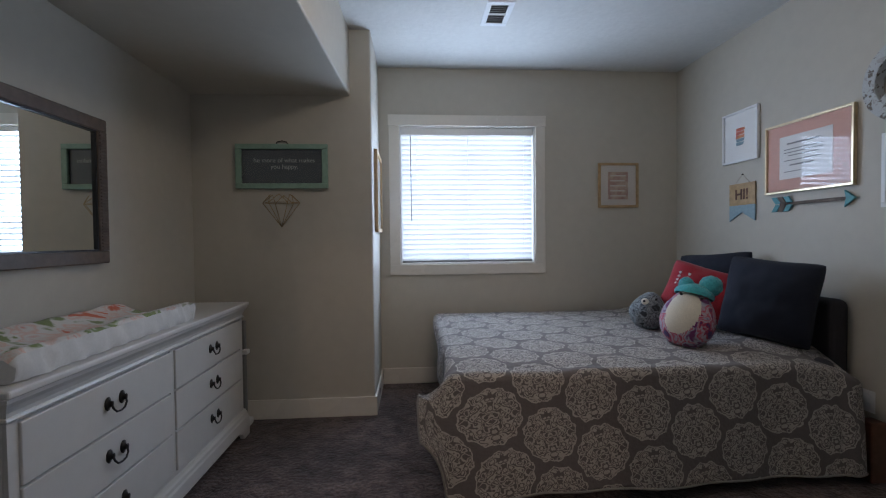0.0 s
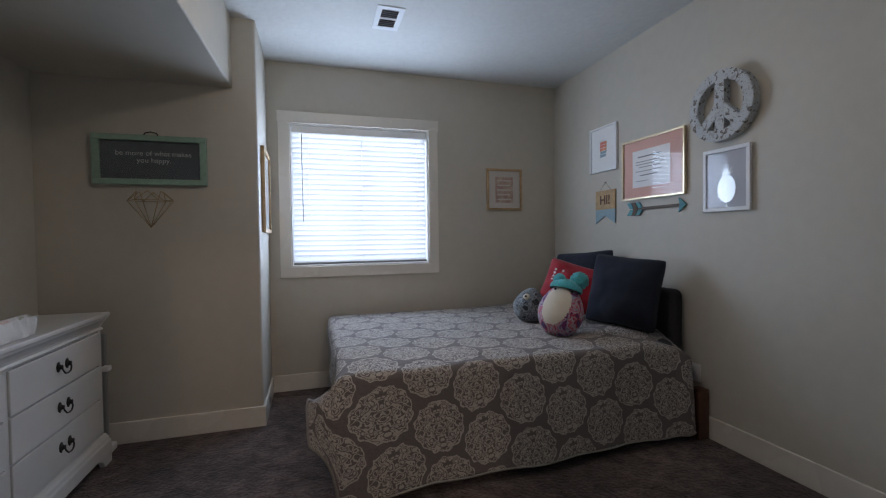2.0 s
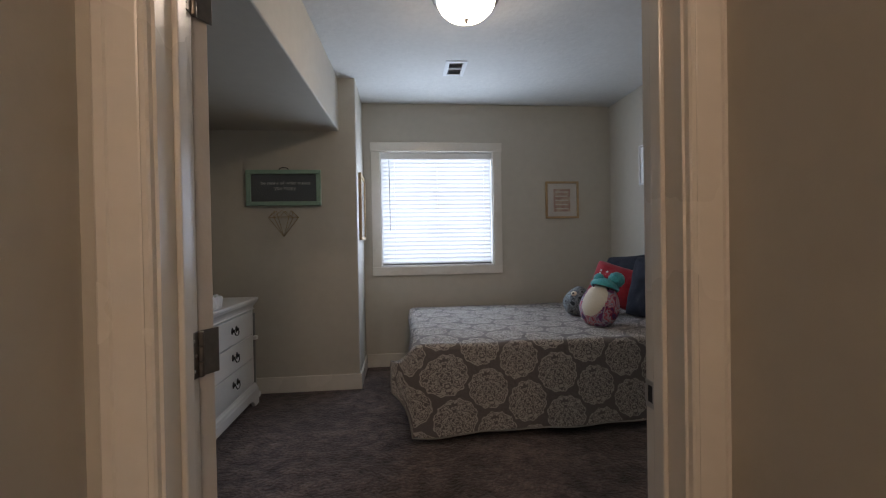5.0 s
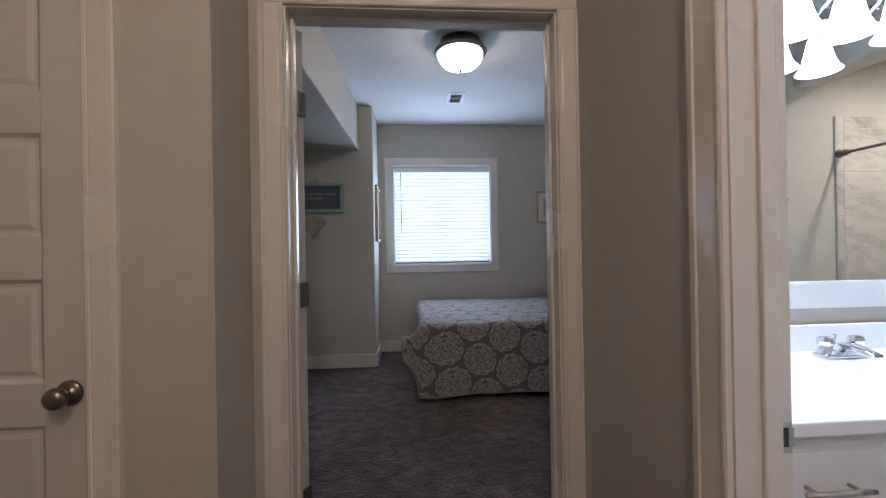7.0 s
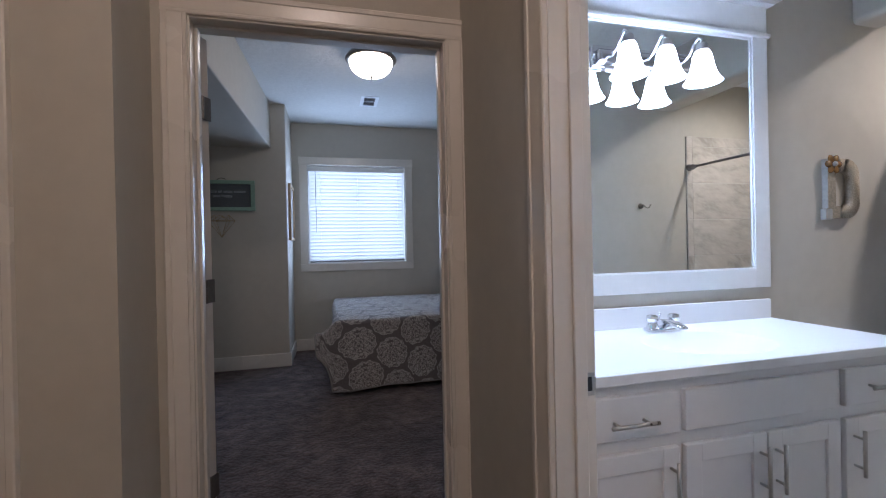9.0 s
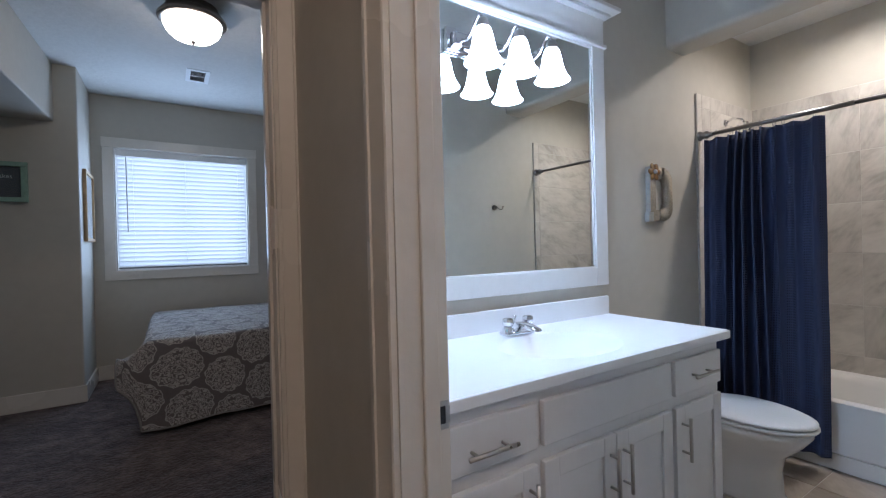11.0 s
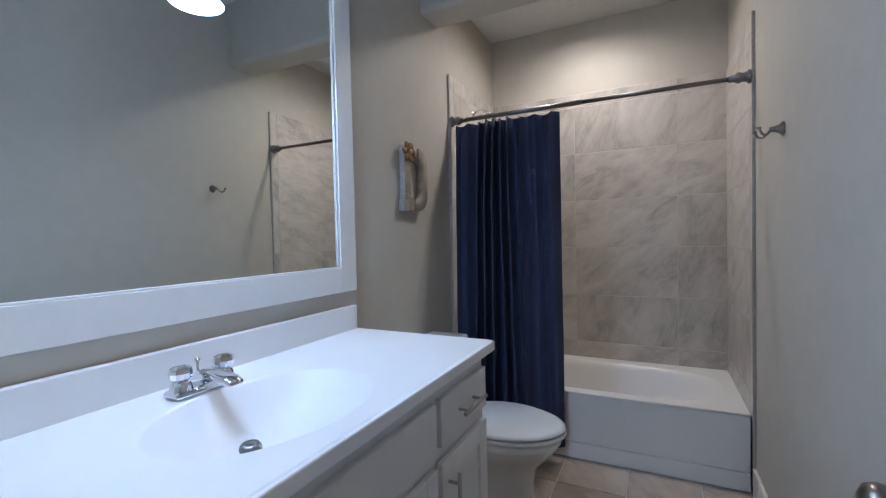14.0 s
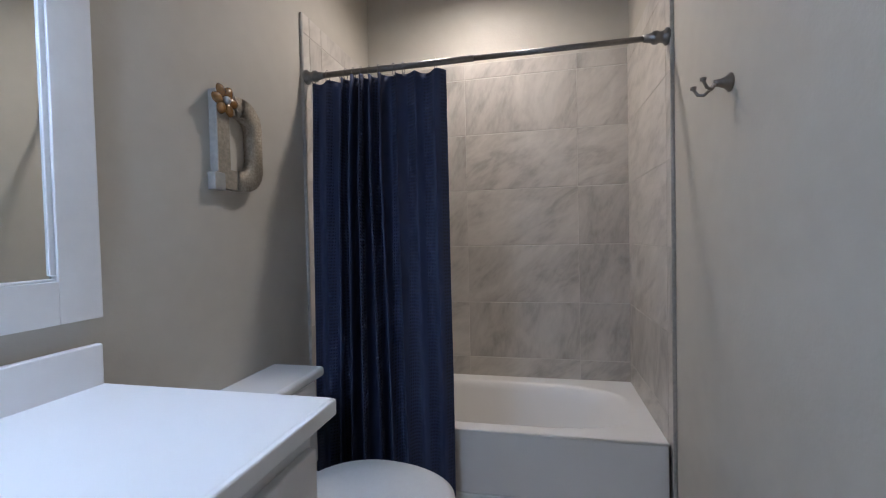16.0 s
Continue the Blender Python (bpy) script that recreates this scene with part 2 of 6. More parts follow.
def carpet_material():
    """Cut pile: tufts, brushed patches of lighter and darker nap, uneven height."""
    m = mat("taupe_carpet", (0.15, 0.12, 0.115), 0.98, sheen=0.12)
    nt, nn, ll, b = nodes_of(m)
    tc = nn.new("ShaderNodeTexCoord")
    layers = []
    for sc, det, lo, hi in ((1.9, 5, 0.55, 1.60), (11.0, 6, 0.50, 1.65), (48.0, 4, 0.62, 1.42), (150.0, 3, 0.55, 1.5)):
        no, mr = nn.new("ShaderNodeTexNoise"), nn.new("ShaderNodeMapRange")
        no.inputs["Scale"].default_value, no.inputs["Detail"].default_value = sc, det
        ll.new(tc.outputs["Object"], no.inputs["Vector"])
        mr.inputs["From Min"].default_value, mr.inputs["From Max"].default_value = 0.32, 0.68
        mr.inputs["To Min"].default_value, mr.inputs["To Max"].default_value = lo, hi
        ll.new(no.outputs["Fac"], mr.inputs["Value"])
        layers.append((no, mr))
    last = None
    for no, mr in layers:
        vm = nn.new("ShaderNodeVectorMath")
        vm.operation = "MULTIPLY"
        if last is None:
            vm.inputs[0].default_value = (0.070, 0.049, 0.044)
        else:
            ll.new(last, vm.inputs[0])
        ll.new(mr.outputs["Result"], vm.inputs[1])
        last = vm.outputs["Vector"]
    ll.new(last, b.inputs["Base Color"])
    ad, bp = nn.new("ShaderNodeMath"), nn.new("ShaderNodeBump")
    ad.operation = "ADD"
    ll.new(layers[1][0].outputs["Fac"], ad.inputs[0])
    ll.new(layers[2][0].outputs["Fac"], ad.inputs[1])
    ll.new(ad.outputs[0], bp.inputs["Height"])
    bp.inputs["Distance"].default_value = 0.02
    ll.new(bp.outputs["Normal"], b.inputs["Normal"])
    return m


M["carpet"] = carpet_material()


def quilt_material():
    """Grey coverlet with a lattice of pale round scrollwork medallions, laid out in the cloth's own metres (UV)."""
    m = mat("grey_medallion_coverlet", (0.15, 0.138, 0.130), 0.92, sheen=0.12)
    nt, nn, ll, b = nodes_of(m)
    uv = nn.new("ShaderNodeUVMap")
    sep = nn.new("ShaderNodeSeparateXYZ")
    turn = nn.new("ShaderNodeMapping")
    turn.inputs["Rotation"].default_value = (0, 0, radians(-10))
    ll.new(uv.outputs[0], turn.inputs["Vector"])
    ll.new(turn.outputs[0], sep.inputs[0])

    def math_node(op, a, c=None):
        n = nn.new("ShaderNodeMath")
        n.operation = op
        for i, v in enumerate((a, c)):
            if v is None:
                continue
            if isinstance(v, (int, float)):
                n.inputs[i].default_value = v
            else:
                ll.new(v, n.inputs[i])
        return n.outputs[0]

    CX, CY, R = 0.475, 0.285, 0.128

    def cell(du, dv):
        u = math_node("ADD", sep.outputs[0], du)
        v = math_node("ADD", sep.outputs[1], dv)
        fu = math_node("MULTIPLY", math_node("SUBTRACT", math_node("FRACT", math_node("DIVIDE", u, CX)), 0.5), CX)
        fv = math_node("MULTIPLY", math_node("SUBTRACT", math_node("FRACT", math_node("DIVIDE", v, CY)), 0.5), CY)
        r = math_node("SQRT", math_node("ADD", math_node("MULTIPLY", fu, fu), math_node("MULTIPLY", fv, fv)))
        a = math_node("ARCTAN2", fv, fu)
        return r, a, fu, fv

    masks = []
    for du, dv in ((10.0, 10.0), (10.0 + CX / 2, 10.0 + CY / 2)):
        r, a, fu, fv = cell(du, dv)
        rim = math_node("ADD", R, math_node("MULTIPLY", math_node("SINE", math_node("MULTIPLY", a, 12.0)), 0.0045))
        rag = nn.new("ShaderNodeTexNoise")
        rag.inputs["Scale"].default_value = 42.0
        ll.new(turn.outputs[0], rag.inputs["Vector"])
        rim = math_node("ADD", rim, math_node("MULTIPLY", math_node("SUBTRACT", rag.outputs["Fac"], 0.5), 0.022))
        disc = math_node("LESS_THAN", r, rim)
        # scrollwork: curling leaf shapes, mirrored about the medallion's middle
        comb = nn.new("ShaderNodeCombineXYZ")
        ll.new(math_node("ABSOLUTE", fu), comb.inputs[0])
        ll.new(fv, comb.inputs[1])
        no = nn.new("ShaderNodeTexNoise")
        no.inputs["Scale"].default_value, no.inputs["Detail"].default_value = 34.0, 0.0
        no.inputs["Distortion"].default_value = 0.6
        ll.new(comb.outputs[0], no.inputs["Vector"])
        band = math_node("ABSOLUTE", math_node("SUBTRACT", math_node("FRACT", math_node("MULTIPLY", no.outputs["Fac"], 5.0)), 0.5))
        scroll = math_node("GREATER_THAN", band, 0.25)
        # a fine outline runs round the scalloped edge
        edge = math_node("GREATER_THAN", r, math_node("SUBTRACT", rim, 0.0055))
        masks.append(math_node("MULTIPLY", disc, math_node("MAXIMUM", scroll, edge)))
    mask = math_node("MAXIMUM", masks[0], masks[1])
    weave = nn.new("ShaderNodeTexNoise")
    weave.inputs["Scale"].default_value, weave.inputs["Detail"].default_value = 320, 2
    ll.new(uv.outputs[0], weave.inputs["Vector"])
    wm = nn.new("ShaderNodeMapRange")
    wm.inputs["To Min"].default_value, wm.inputs["To Max"].default_value = 0.72, 1.25
    ll.new(weave.outputs["Fac"], wm.inputs["Value"])
    mix = nn.new("ShaderNodeMix")
    mix.data_type = "RGBA"
    mix.inputs["A"].default_value, mix.inputs["B"].default_value = (0.150, 0.130, 0.126, 1), (0.50, 0.46, 0.41, 1)
    ll.new(math_node("MULTIPLY", mask, 0.92), mix.inputs["Factor"])
    vm = nn.new("ShaderNodeVectorMath")
    vm.operation = "MULTIPLY"
    ll.new(mix.outputs["Result"], vm.inputs[0])
    ll.new(wm.outputs["Result"], vm.inputs[1])
    ll.new(vm.outputs["Vector"], b.inputs["Base Color"])
    # quilted relief: soft puckers and the raised pattern
    pk = nn.new("ShaderNodeTexNoise")
    pk.inputs["Scale"].default_value, pk.inputs["Detail"].default_value = 46, 3
    ll.new(uv.outputs[0], pk.inputs["Vector"])
    bp = nn.new("ShaderNodeBump")
    bp.inputs["Distance"].default_value = 0.006
    ll.new(math_node("ADD", math_node("MULTIPLY", mask, 0.25), pk.outputs["Fac"]), bp.inputs["Height"])
    ll.new(bp.outputs["Normal"], b.inputs["Normal"])
    return m


M["quilt"] = quilt_material()
M["quilt_edge"] = mat("coverlet_binding", (0.30, 0.28, 0.26), 0.9, grain=0.2, grain_scale=200)


def tile_material(name, light, dark, rough, stretch):
    """Stone-look porcelain: soft diagonal veins, each tile shifted by its object's random number."""
    m = mat(name, light, rough)
    nt, nn, ll, b = nodes_of(m)
    geo, oi = nn.new("ShaderNodeTexCoord"), nn.new("ShaderNodeObjectInfo")
    add = nn.new("ShaderNodeVectorMath")
    add.operation = "MULTIPLY_ADD"
    comb = nn.new("ShaderNodeCombineXYZ")
    for i in range(3):
        ll.new(oi.outputs["Random"], comb.inputs[i])
    add.inputs[1].default_value = (17.0, 31.0, 11.0)
    ll.new(comb.outputs[0], add.inputs[0])
    ll.new(geo.outputs["Object"], add.inputs[2])
    layers = []
    for turn, sc, dist in ((48, (1 / stretch, 1 / 3, 1 / 3.2), 1.3), (20, (1 / 5, 1 / 5, 1 / 2.6), 0.6), (35, (1 / 60, 1 / 40, 1 / 22), 0.3)):
        mp, no = nn.new("ShaderNodeMapping"), nn.new("ShaderNodeTexNoise")
        mp.vector_type = "TEXTURE"
        # each tile was cut from another part of the stone print
        ang, rot = nn.new("ShaderNodeMapRange"), nn.new("ShaderNodeCombineXYZ")
        ang.inputs["To Min"].default_value, ang.inputs["To Max"].default_value = radians(turn - 38), radians(turn + 38)
        ll.new(oi.outputs["Random"], ang.inputs["Value"])
        ll.new(ang.outputs["Result"], rot.inputs[1])
        ll.new(rot.outputs[0], mp.inputs["Rotation"])
        mp.inputs["Scale"].default_value = sc
        ll.new(add.outputs[0], mp.inputs["Vector"])
        no.inputs["Scale"].default_value, no.inputs["Detail"].default_value, no.inputs["Distortion"].default_value = 1.0, 4, dist
        ll.new(mp.outputs[0], no.inputs["Vector"])
        layers.append(no)
    mixed = None
    for no, w in zip(layers, (0.42, 0.42, 0.16)):
        mu = nn.new("ShaderNodeMath")
        mu.operation = "MULTIPLY_ADD"
        mu.inputs[1].default_value = w
        ll.new(no.outputs["Fac"], mu.inputs[0])
        if mixed is None:
            mu.inputs[2].default_value = 0.0
        else:
            ll.new(mixed, mu.inputs[2])
        mixed = mu.outputs[0]
    rp = nn.new("ShaderNodeValToRGB")
    rp.color_ramp.elements[0].position, rp.color_ramp.elements[1].position = 0.38, 0.61
    rp.color_ramp.elements[0].color, rp.color_ramp.elements[1].color = (*dark, 1), (*light, 1)
    e = rp.color_ramp.elements.new(0.49)
    e.color = (*[(a * 0.4 + c * 0.6) for a, c in zip(dark, light)], 1)
    ll.new(mixed, rp.inputs[0])
    rm = nn.new("ShaderNodeMapRange")
    rm.inputs["To Min"].default_value, rm.inputs["To Max"].default_value = 0.92, 1.06
    ll.new(oi.outputs["Random"], rm.inputs["Value"])
    vm = nn.new("ShaderNodeVectorMath")
    vm.operation = "MULTIPLY"
    ll.new(rp.outputs[0], vm.inputs[0])
    ll.new(rm.outputs["Result"], vm.inputs[1])
    ll.new(vm.outputs["Vector"], b.inputs["Base Color"])
    bp = nn.new("ShaderNodeBump")
    bp.inputs["Distance"].default_value = 0.0012
    ll.new(mixed, bp.inputs["Height"])
    ll.new(bp.outputs["Normal"], b.inputs["Normal"])
    return m


M["wall_tile"] = tile_material("stone_wall_tile", (0.59, 0.55, 0.49), (0.36, 0.33, 0.29), 0.34, 9)
M["floor_tile"] = tile_material("stone_floor_tile", (0.46, 0.40, 0.33), (0.27, 0.22, 0.17), 0.4, 7)


def patch_material(name, colours, scale, sharp=0.03):
    """Blotches of several dyes, for printed or tie-dyed cloth."""
    m = mat(name, colours[0], 0.95, sheen=0.2, bump=0.0015, bump_scale=280)
    nt, nn, ll, b = nodes_of(m)
    tc, no, rp = nn.new("ShaderNodeTexCoord"), nn.new("ShaderNodeTexNoise"), nn.new("ShaderNodeValToRGB")
    no.inputs["Scale"].default_value, no.inputs["Detail"].default_value = scale, 3
    no.inputs["Distortion"].default_value = 0.5
    ll.new(tc.outputs["Object"], no.inputs["Vector"])
    rp.color_ramp.interpolation = "LINEAR"
    n = len(colours)
    el = rp.color_ramp.elements
    el[0].position, el[0].color = 0.37, (*colours[0], 1)
    el[1].position, el[1].color = 0.63, (*colours[-1], 1)
    for i in range(1, n - 1):
        e = el.new(0.37 + 0.26 * i / (n - 1))
        e.color = (*colours[i], 1)
    ll.new(no.outputs["Fac"], rp.inputs[0])
    ll.new(rp.outputs[0], b.inputs["Base Color"])
    return m


M["tiedye"] = patch_material("tie_dyed_plush", [(0.07, 0.02, 0.11), (0.40, 0.03, 0.07), (0.42, 0.42, 0.47), (0.48, 0.04, 0.08), (0.36, 0.38, 0.46), (0.16, 0.03, 0.13)], 11)
M["floral"] = patch_material("floral_cotton", [(0.20, 0.26, 0.08), (0.70, 0.68, 0.64), (0.72, 0.69, 0.66), (0.72, 0.50, 0.42), (0.72, 0.69, 0.65), (0.66, 0.14, 0.06)], 9)
M["zebra"] = patch_material("grey_striped_fleece", [(0.02, 0.025, 0.03), (0.26, 0.29, 0.31), (0.03, 0.035, 0.04), (0.30, 0.33, 0.35), (0.02, 0.025, 0.03), (0.25, 0.28, 0.30)], 22)
M["whitewash"] = patch_material("chipped_whitewash", [(0.15, 0.125, 0.105), (0.44, 0.45, 0.45), (0.50, 0.52, 0.52), (0.46, 0.48, 0.485), (0.52, 0.54, 0.54), (0.38, 0.37, 0.36)], 42)


def curtain_material():
    m = mat("navy_waffle_cotton", (0.030, 0.042, 0.105), 0.9)
    nt, nn, ll, b = nodes_of(m)
    uv, sep = nn.new("ShaderNodeUVMap"), nn.new("ShaderNodeSeparateXYZ")
    ll.new(uv.outputs[0], sep.inputs[0])

    def math_node(op, a, c=None):
        n = nn.new("ShaderNodeMath")
        n.operation = op
        for i, v in enumerate((a, c)):
            if v is None:
                continue
            if isinstance(v, (int, float)):
                n.inputs[i].default_value = v
            else:
                ll.new(v, n.inputs[i])
        return n.outputs[0]

    def wave(k, out):
        return math_node("ADD", math_node("MULTIPLY", math_node("SINE", math_node("MULTIPLY", out, k)), 0.5), 0.5)

    stripes = math_node("GREATER_THAN", math_node("SINE", math_node("MULTIPLY", sep.outputs[0], 2 * math.pi / 0.21)), 0.15)
    waffle = math_node("MULTIPLY", wave(2 * math.pi / 0.014, sep.outputs[0]), wave(2 * math.pi / 0.014, sep.outputs[1]))
    mask = math_node("MULTIPLY", stripes, waffle)
    mix = nn.new("ShaderNodeMix")
    mix.data_type = "RGBA"
    mix.inputs["A"].default_value, mix.inputs["B"].default_value = (0.033, 0.044, 0.096, 1), (0.010, 0.013, 0.028, 1)
    ll.new(mask, mix.inputs["Factor"])
    no = nn.new("ShaderNodeTexNoise")
    no.inputs["Scale"].default_value = 500
    ll.new(uv.outputs[0], no.inputs["Vector"])
    rm = nn.new("ShaderNodeMapRange")
    rm.inputs["To Min"].default_value, rm.inputs["To Max"].default_value = 0.8, 1.2
    ll.new(no.outputs["Fac"], rm.inputs["Value"])
    vm = nn.new("ShaderNodeVectorMath")
    vm.operation = "MULTIPLY"
    ll.new(mix.outputs["Result"], vm.inputs[0])
    ll.new(rm.outputs["Result"], vm.inputs[1])
    ll.new(vm.outputs["Vector"], b.inputs["Base Color"])
    bp = nn.new("ShaderNodeBump")
    bp.inputs["Distance"].default_value = 0.002
    ll.new(math_node("SUBTRACT", 1.0, mask), bp.inputs["Height"])
    ll.new(bp.outputs["Normal"], b.inputs["Normal"])
    return m


M["curtain"] = curtain_material()


# ---- mesh helpers ----
def box(x0, x1, y0, y1, z0, z1, bev=0.0, seg=2):
    """A box between two corners, with rounded edges."""
    bm = bmesh.new()
    bmesh.ops.create_cube(bm, size=1)
    bmesh.ops.scale(bm, vec=(abs(x1 - x0), abs(y1 - y0), abs(z1 - z0)), verts=bm.verts)
    bmesh.ops.translate(bm, vec=((x0 + x1) / 2, (y0 + y1) / 2, (z0 + z1) / 2), verts=bm.verts)
    if bev:
        bmesh.ops.bevel(bm, geom=bm.edges[:], offset=bev, segments=seg, affect="EDGES", profile=0.5)
    return bm


def sheet(x0, x1, y, z0, z1):
    """One sheet of glass, facing -y."""
    bm = bmesh.new()
    bm.faces.new([bm.verts.new(p) for p in ((x0, y, z0), (x1, y, z0), (x1, y, z1), (x0, y, z1))])
    return bm


def join(*bms):
    out = bmesh.new()
    tmp = bpy.data.meshes.new("tmp")
    for bm in bms:
        tmp.clear_geometry()
        bm.to_mesh(tmp)
        out.from_mesh(tmp)
        bm.free()
    bpy.data.meshes.remove(tmp)
    return out


def moved(bm, m):
    bmesh.ops.transform(bm, matrix=m, verts=bm.verts)
    return bm


def lathe(profile, steps=32, axis="Z"):
    """A turned body from (radius, height) pairs."""
    bm = bmesh.new()
    rings = []
    for r, h in profile:
        ring = []
        if r < 1e-6:
            ring = [bm.verts.new((0, 0, h))] * steps
        else:
            ring = [bm.verts.new((r * math.cos(2 * math.pi * i / steps), r * math.sin(2 * math.pi * i / steps), h)) for i in range(steps)]
        rings.append(ring)
    for a, b in zip(rings, rings[1:]):
        for i in range(steps):
            j = (i + 1) % steps
            vs = []
            for v in (a[i], a[j], b[j], b[i]):
                if v not in vs:
                    vs.append(v)
            if len(vs) > 2:
                bm.faces.new(vs)
    bmesh.ops.recalc_face_normals(bm, faces=bm.faces[:])
    for f in bm.faces:
        f.smooth = True
    if axis == "X":
        moved(bm, pose(0, 0, 0, 0, 90, 0))
    if axis == "Y":
        moved(bm, pose(0, 0, 0, 90, 0, 0))
    return bm


def tube(points, r, steps=10, closed=False, radii=None):
    """A round bar along points."""
    pts = [Vector(p) for p in points]
    bm = bmesh.new()
    rings, n = [], len(pts)
    up = Vector((0.13, 0.21, 0.97)).normalized()
    for i, p in enumerate(pts):
        a = pts[(i - 1) % n] if (closed or i > 0) else p
        c = pts[(i + 1) % n] if (closed or i < n - 1) else p
        d = (c - a).normalized()
        s = d.cross(up)
        if s.length < 1e-3:
            s = d.cross(Vector((1, 0, 0)))
        s.normalize()
        w = s.cross(d).normalized()
        rr = radii[i] if radii else r
        rings.append([bm.verts.new(p + rr * (math.cos(k) * s + math.sin(k) * w)) for k in (2 * math.pi * j / steps for j in range(steps))])
    for i in range(n if closed else n - 1):
        a, b = rings[i], rings[(i + 1) % n]
        for j in range(steps):
            bm.faces.new((a[j], a[(j + 1) % steps], b[(j + 1) % steps], b[j]))
    if not closed:
        bm.faces.new(rings[0])
        bm.faces.new(rings[-1][::-1])
    bmesh.ops.recalc_face_normals(bm, faces=bm.faces[:])
    for f in bm.faces:
        f.smooth = True
    return bm


def prism(outline, depth, bev=0.0):
    """An outline in x, z pushed along y from 0 to depth."""
    bm = bmesh.new()
    f = bm.faces.new([bm.verts.new((x, 0, z)) for x, z in outline])
    r = bmesh.ops.extrude_face_region(bm, geom=[f])
    bmesh.ops.translate(bm, vec=(0, depth, 0), verts=[g for g in r["geom"] if isinstance(g, bmesh.types.BMVert)])
    bmesh.ops.recalc_face_normals(bm, faces=bm.faces[:])
    if bev:
        bmesh.ops.bevel(bm, geom=bm.edges[:], offset=bev, segments=2, affect="EDGES", profile=0.5)
    return bm


def grid_surface(nu, nv, fn, uv=None, thick=0.0):
    """A sheet from fn(u, v) with u, v in 0..1; uv(u, v) gives its cloth coordinates."""
    bm = bmesh.new()
    lay = bm.loops.layers.uv.new("UVMap")
    vs = [[bm.verts.new(fn(i / nu, j / nv)) for j in range(nv + 1)] for i in range(nu + 1)]
    for i in range(nu):
        for j in range(nv):
            f = bm.faces.new((vs[i][j], vs[i + 1][j], vs[i + 1][j + 1], vs[i][j + 1]))
            f.smooth = True
            if uv:
                for lp, (a, b) in zip(f.loops, ((i, j), (i + 1, j), (i + 1, j + 1), (i, j + 1))):
                    lp[lay].uv = uv(a / nu, b / nv)
    return bm


def mesh_object(name, bm, material):
    me = bpy.data.meshes.new(name)
    bm.to_mesh(me)
    bm.free()
    for mm in (material if isinstance(material, (list, tuple)) else [material]):
        me.materials.append(mm)
    return new(name, me)


def part(name, bm, material, parent, label=""):
    ob = mesh_object(name, bm, material)
    ob.parent = parent
    if label:
        ob["label"] = label
    return ob


def share(name, src, parent, m):
    ob = new(name, src.data)
    ob.parent = parent
    ob.matrix_basis = m
    return ob


def thing(name, label, category, group="", m=None):
    ob = new(name)
    ob.empty_display_size = 0.05
    if m is not None:
        ob.matrix_world = m
    return tagged(ob, label, category, group)


def structure(name, bm, material, label, category):
    return tagged(mesh_object(name, bm, material), label, category, "", "structure")


def wall_with_hole(axis, a0, a1, t0, t1, z0, z1, holes):
    """A wall along x or y from a0 to a1, t0 to t1 thick, with holes (b0, b1, h0, h1)."""
    def bx(p0, p1, q0, q1):
        return box(p0, p1, t0, t1, q0, q1) if axis == "x" else box(t0, t1, p0, p1, q0, q1)
    out, at = [], a0
    for b0, b1, h0, h1 in sorted(holes):
        if b0 > at:
            out.append(bx(at, b0, z0, z1))
        if h0 > z0:
            out.append(bx(b0, b1, z0, h0))
        if h1 < z1:
            out.append(bx(b0, b1, h1, z1))
        at = b1
    if at < a1:
        out.append(bx(at, a1, z0, z1))
    return join(*out)


# ---- large structure ----
T = 0.12
structure("floor_carpet", join(box(WL - T, WR + T, D1, WF + 0.15, -0.08, 0.0), box(-1.95, 0.712, -3.2, D1, -0.08, 0.0)), M["carpet"],
          "dark taupe cut-pile carpet over bedroom and hall", "carpet")
structure("wall_window", wall_with_hole("x", WL - T, WR + T, WF, WF + 0.15, 0, CEIL, [(WINX0, WINX1, WINZ0, WINZ1)]), M["wall"],
          "greige painted drywall with the window opening", "wall")
structure("wall_right", box(WR, WR + T, D1, WF, 0, CEIL), M["wall"], "greige painted drywall behind the bed's headboard", "wall")
structure("wall_left", box(WL - T, WL, D1, WF, 0, CEIL), M["wall"], "greige painted drywall behind the dresser", "wall")
structure("wall_column", box(WL - 0.06, COLX, COLY, WF + 0.05, 0, CEIL + 0.02, 0.014, 3), M["wall"], "boxed-out greige drywall bump with rounded corner", "wall")
sof = prism([(WL - 0.06, D1 - 0.04), (-0.582, D1 - 0.04), (-0.477, COLY + 0.04), (WL - 0.06, COLY + 0.04)], CEIL + 0.03 - SOFZ)
moved(sof, Matrix(((1, 0, 0, 0), (0, 0, 1, 0), (0, 1, 0, SOFZ), (0, 0, 0, 1))))
bmesh.ops.recalc_face_normals(sof, faces=sof.faces[:])
bmesh.ops.bevel(sof, geom=sof.edges[:], offset=0.010, segments=3, affect="EDGES", profile=0.5)
structure("soffit", sof, M["wall"], "dropped drywall soffit above the dresser", "soffit")
structure("wall_door", wall_with_hole("x", WL - T, BX1 + T, D0, D1, 0, CEIL, [(DX0 - 0.02, DX1 + 0.02, 0, DH + 0.02)]), M["wall"],
          "greige drywall between bedroom, hall and bath", "wall")
structure("wall_hall_closet", wall_with_hole("x", -1.95, HL, HY, D0, 0, CEIL, [(-1.582, -0.787, 0, 2.06)]), M["wall"], "greige drywall with a closed hall door", "wall")
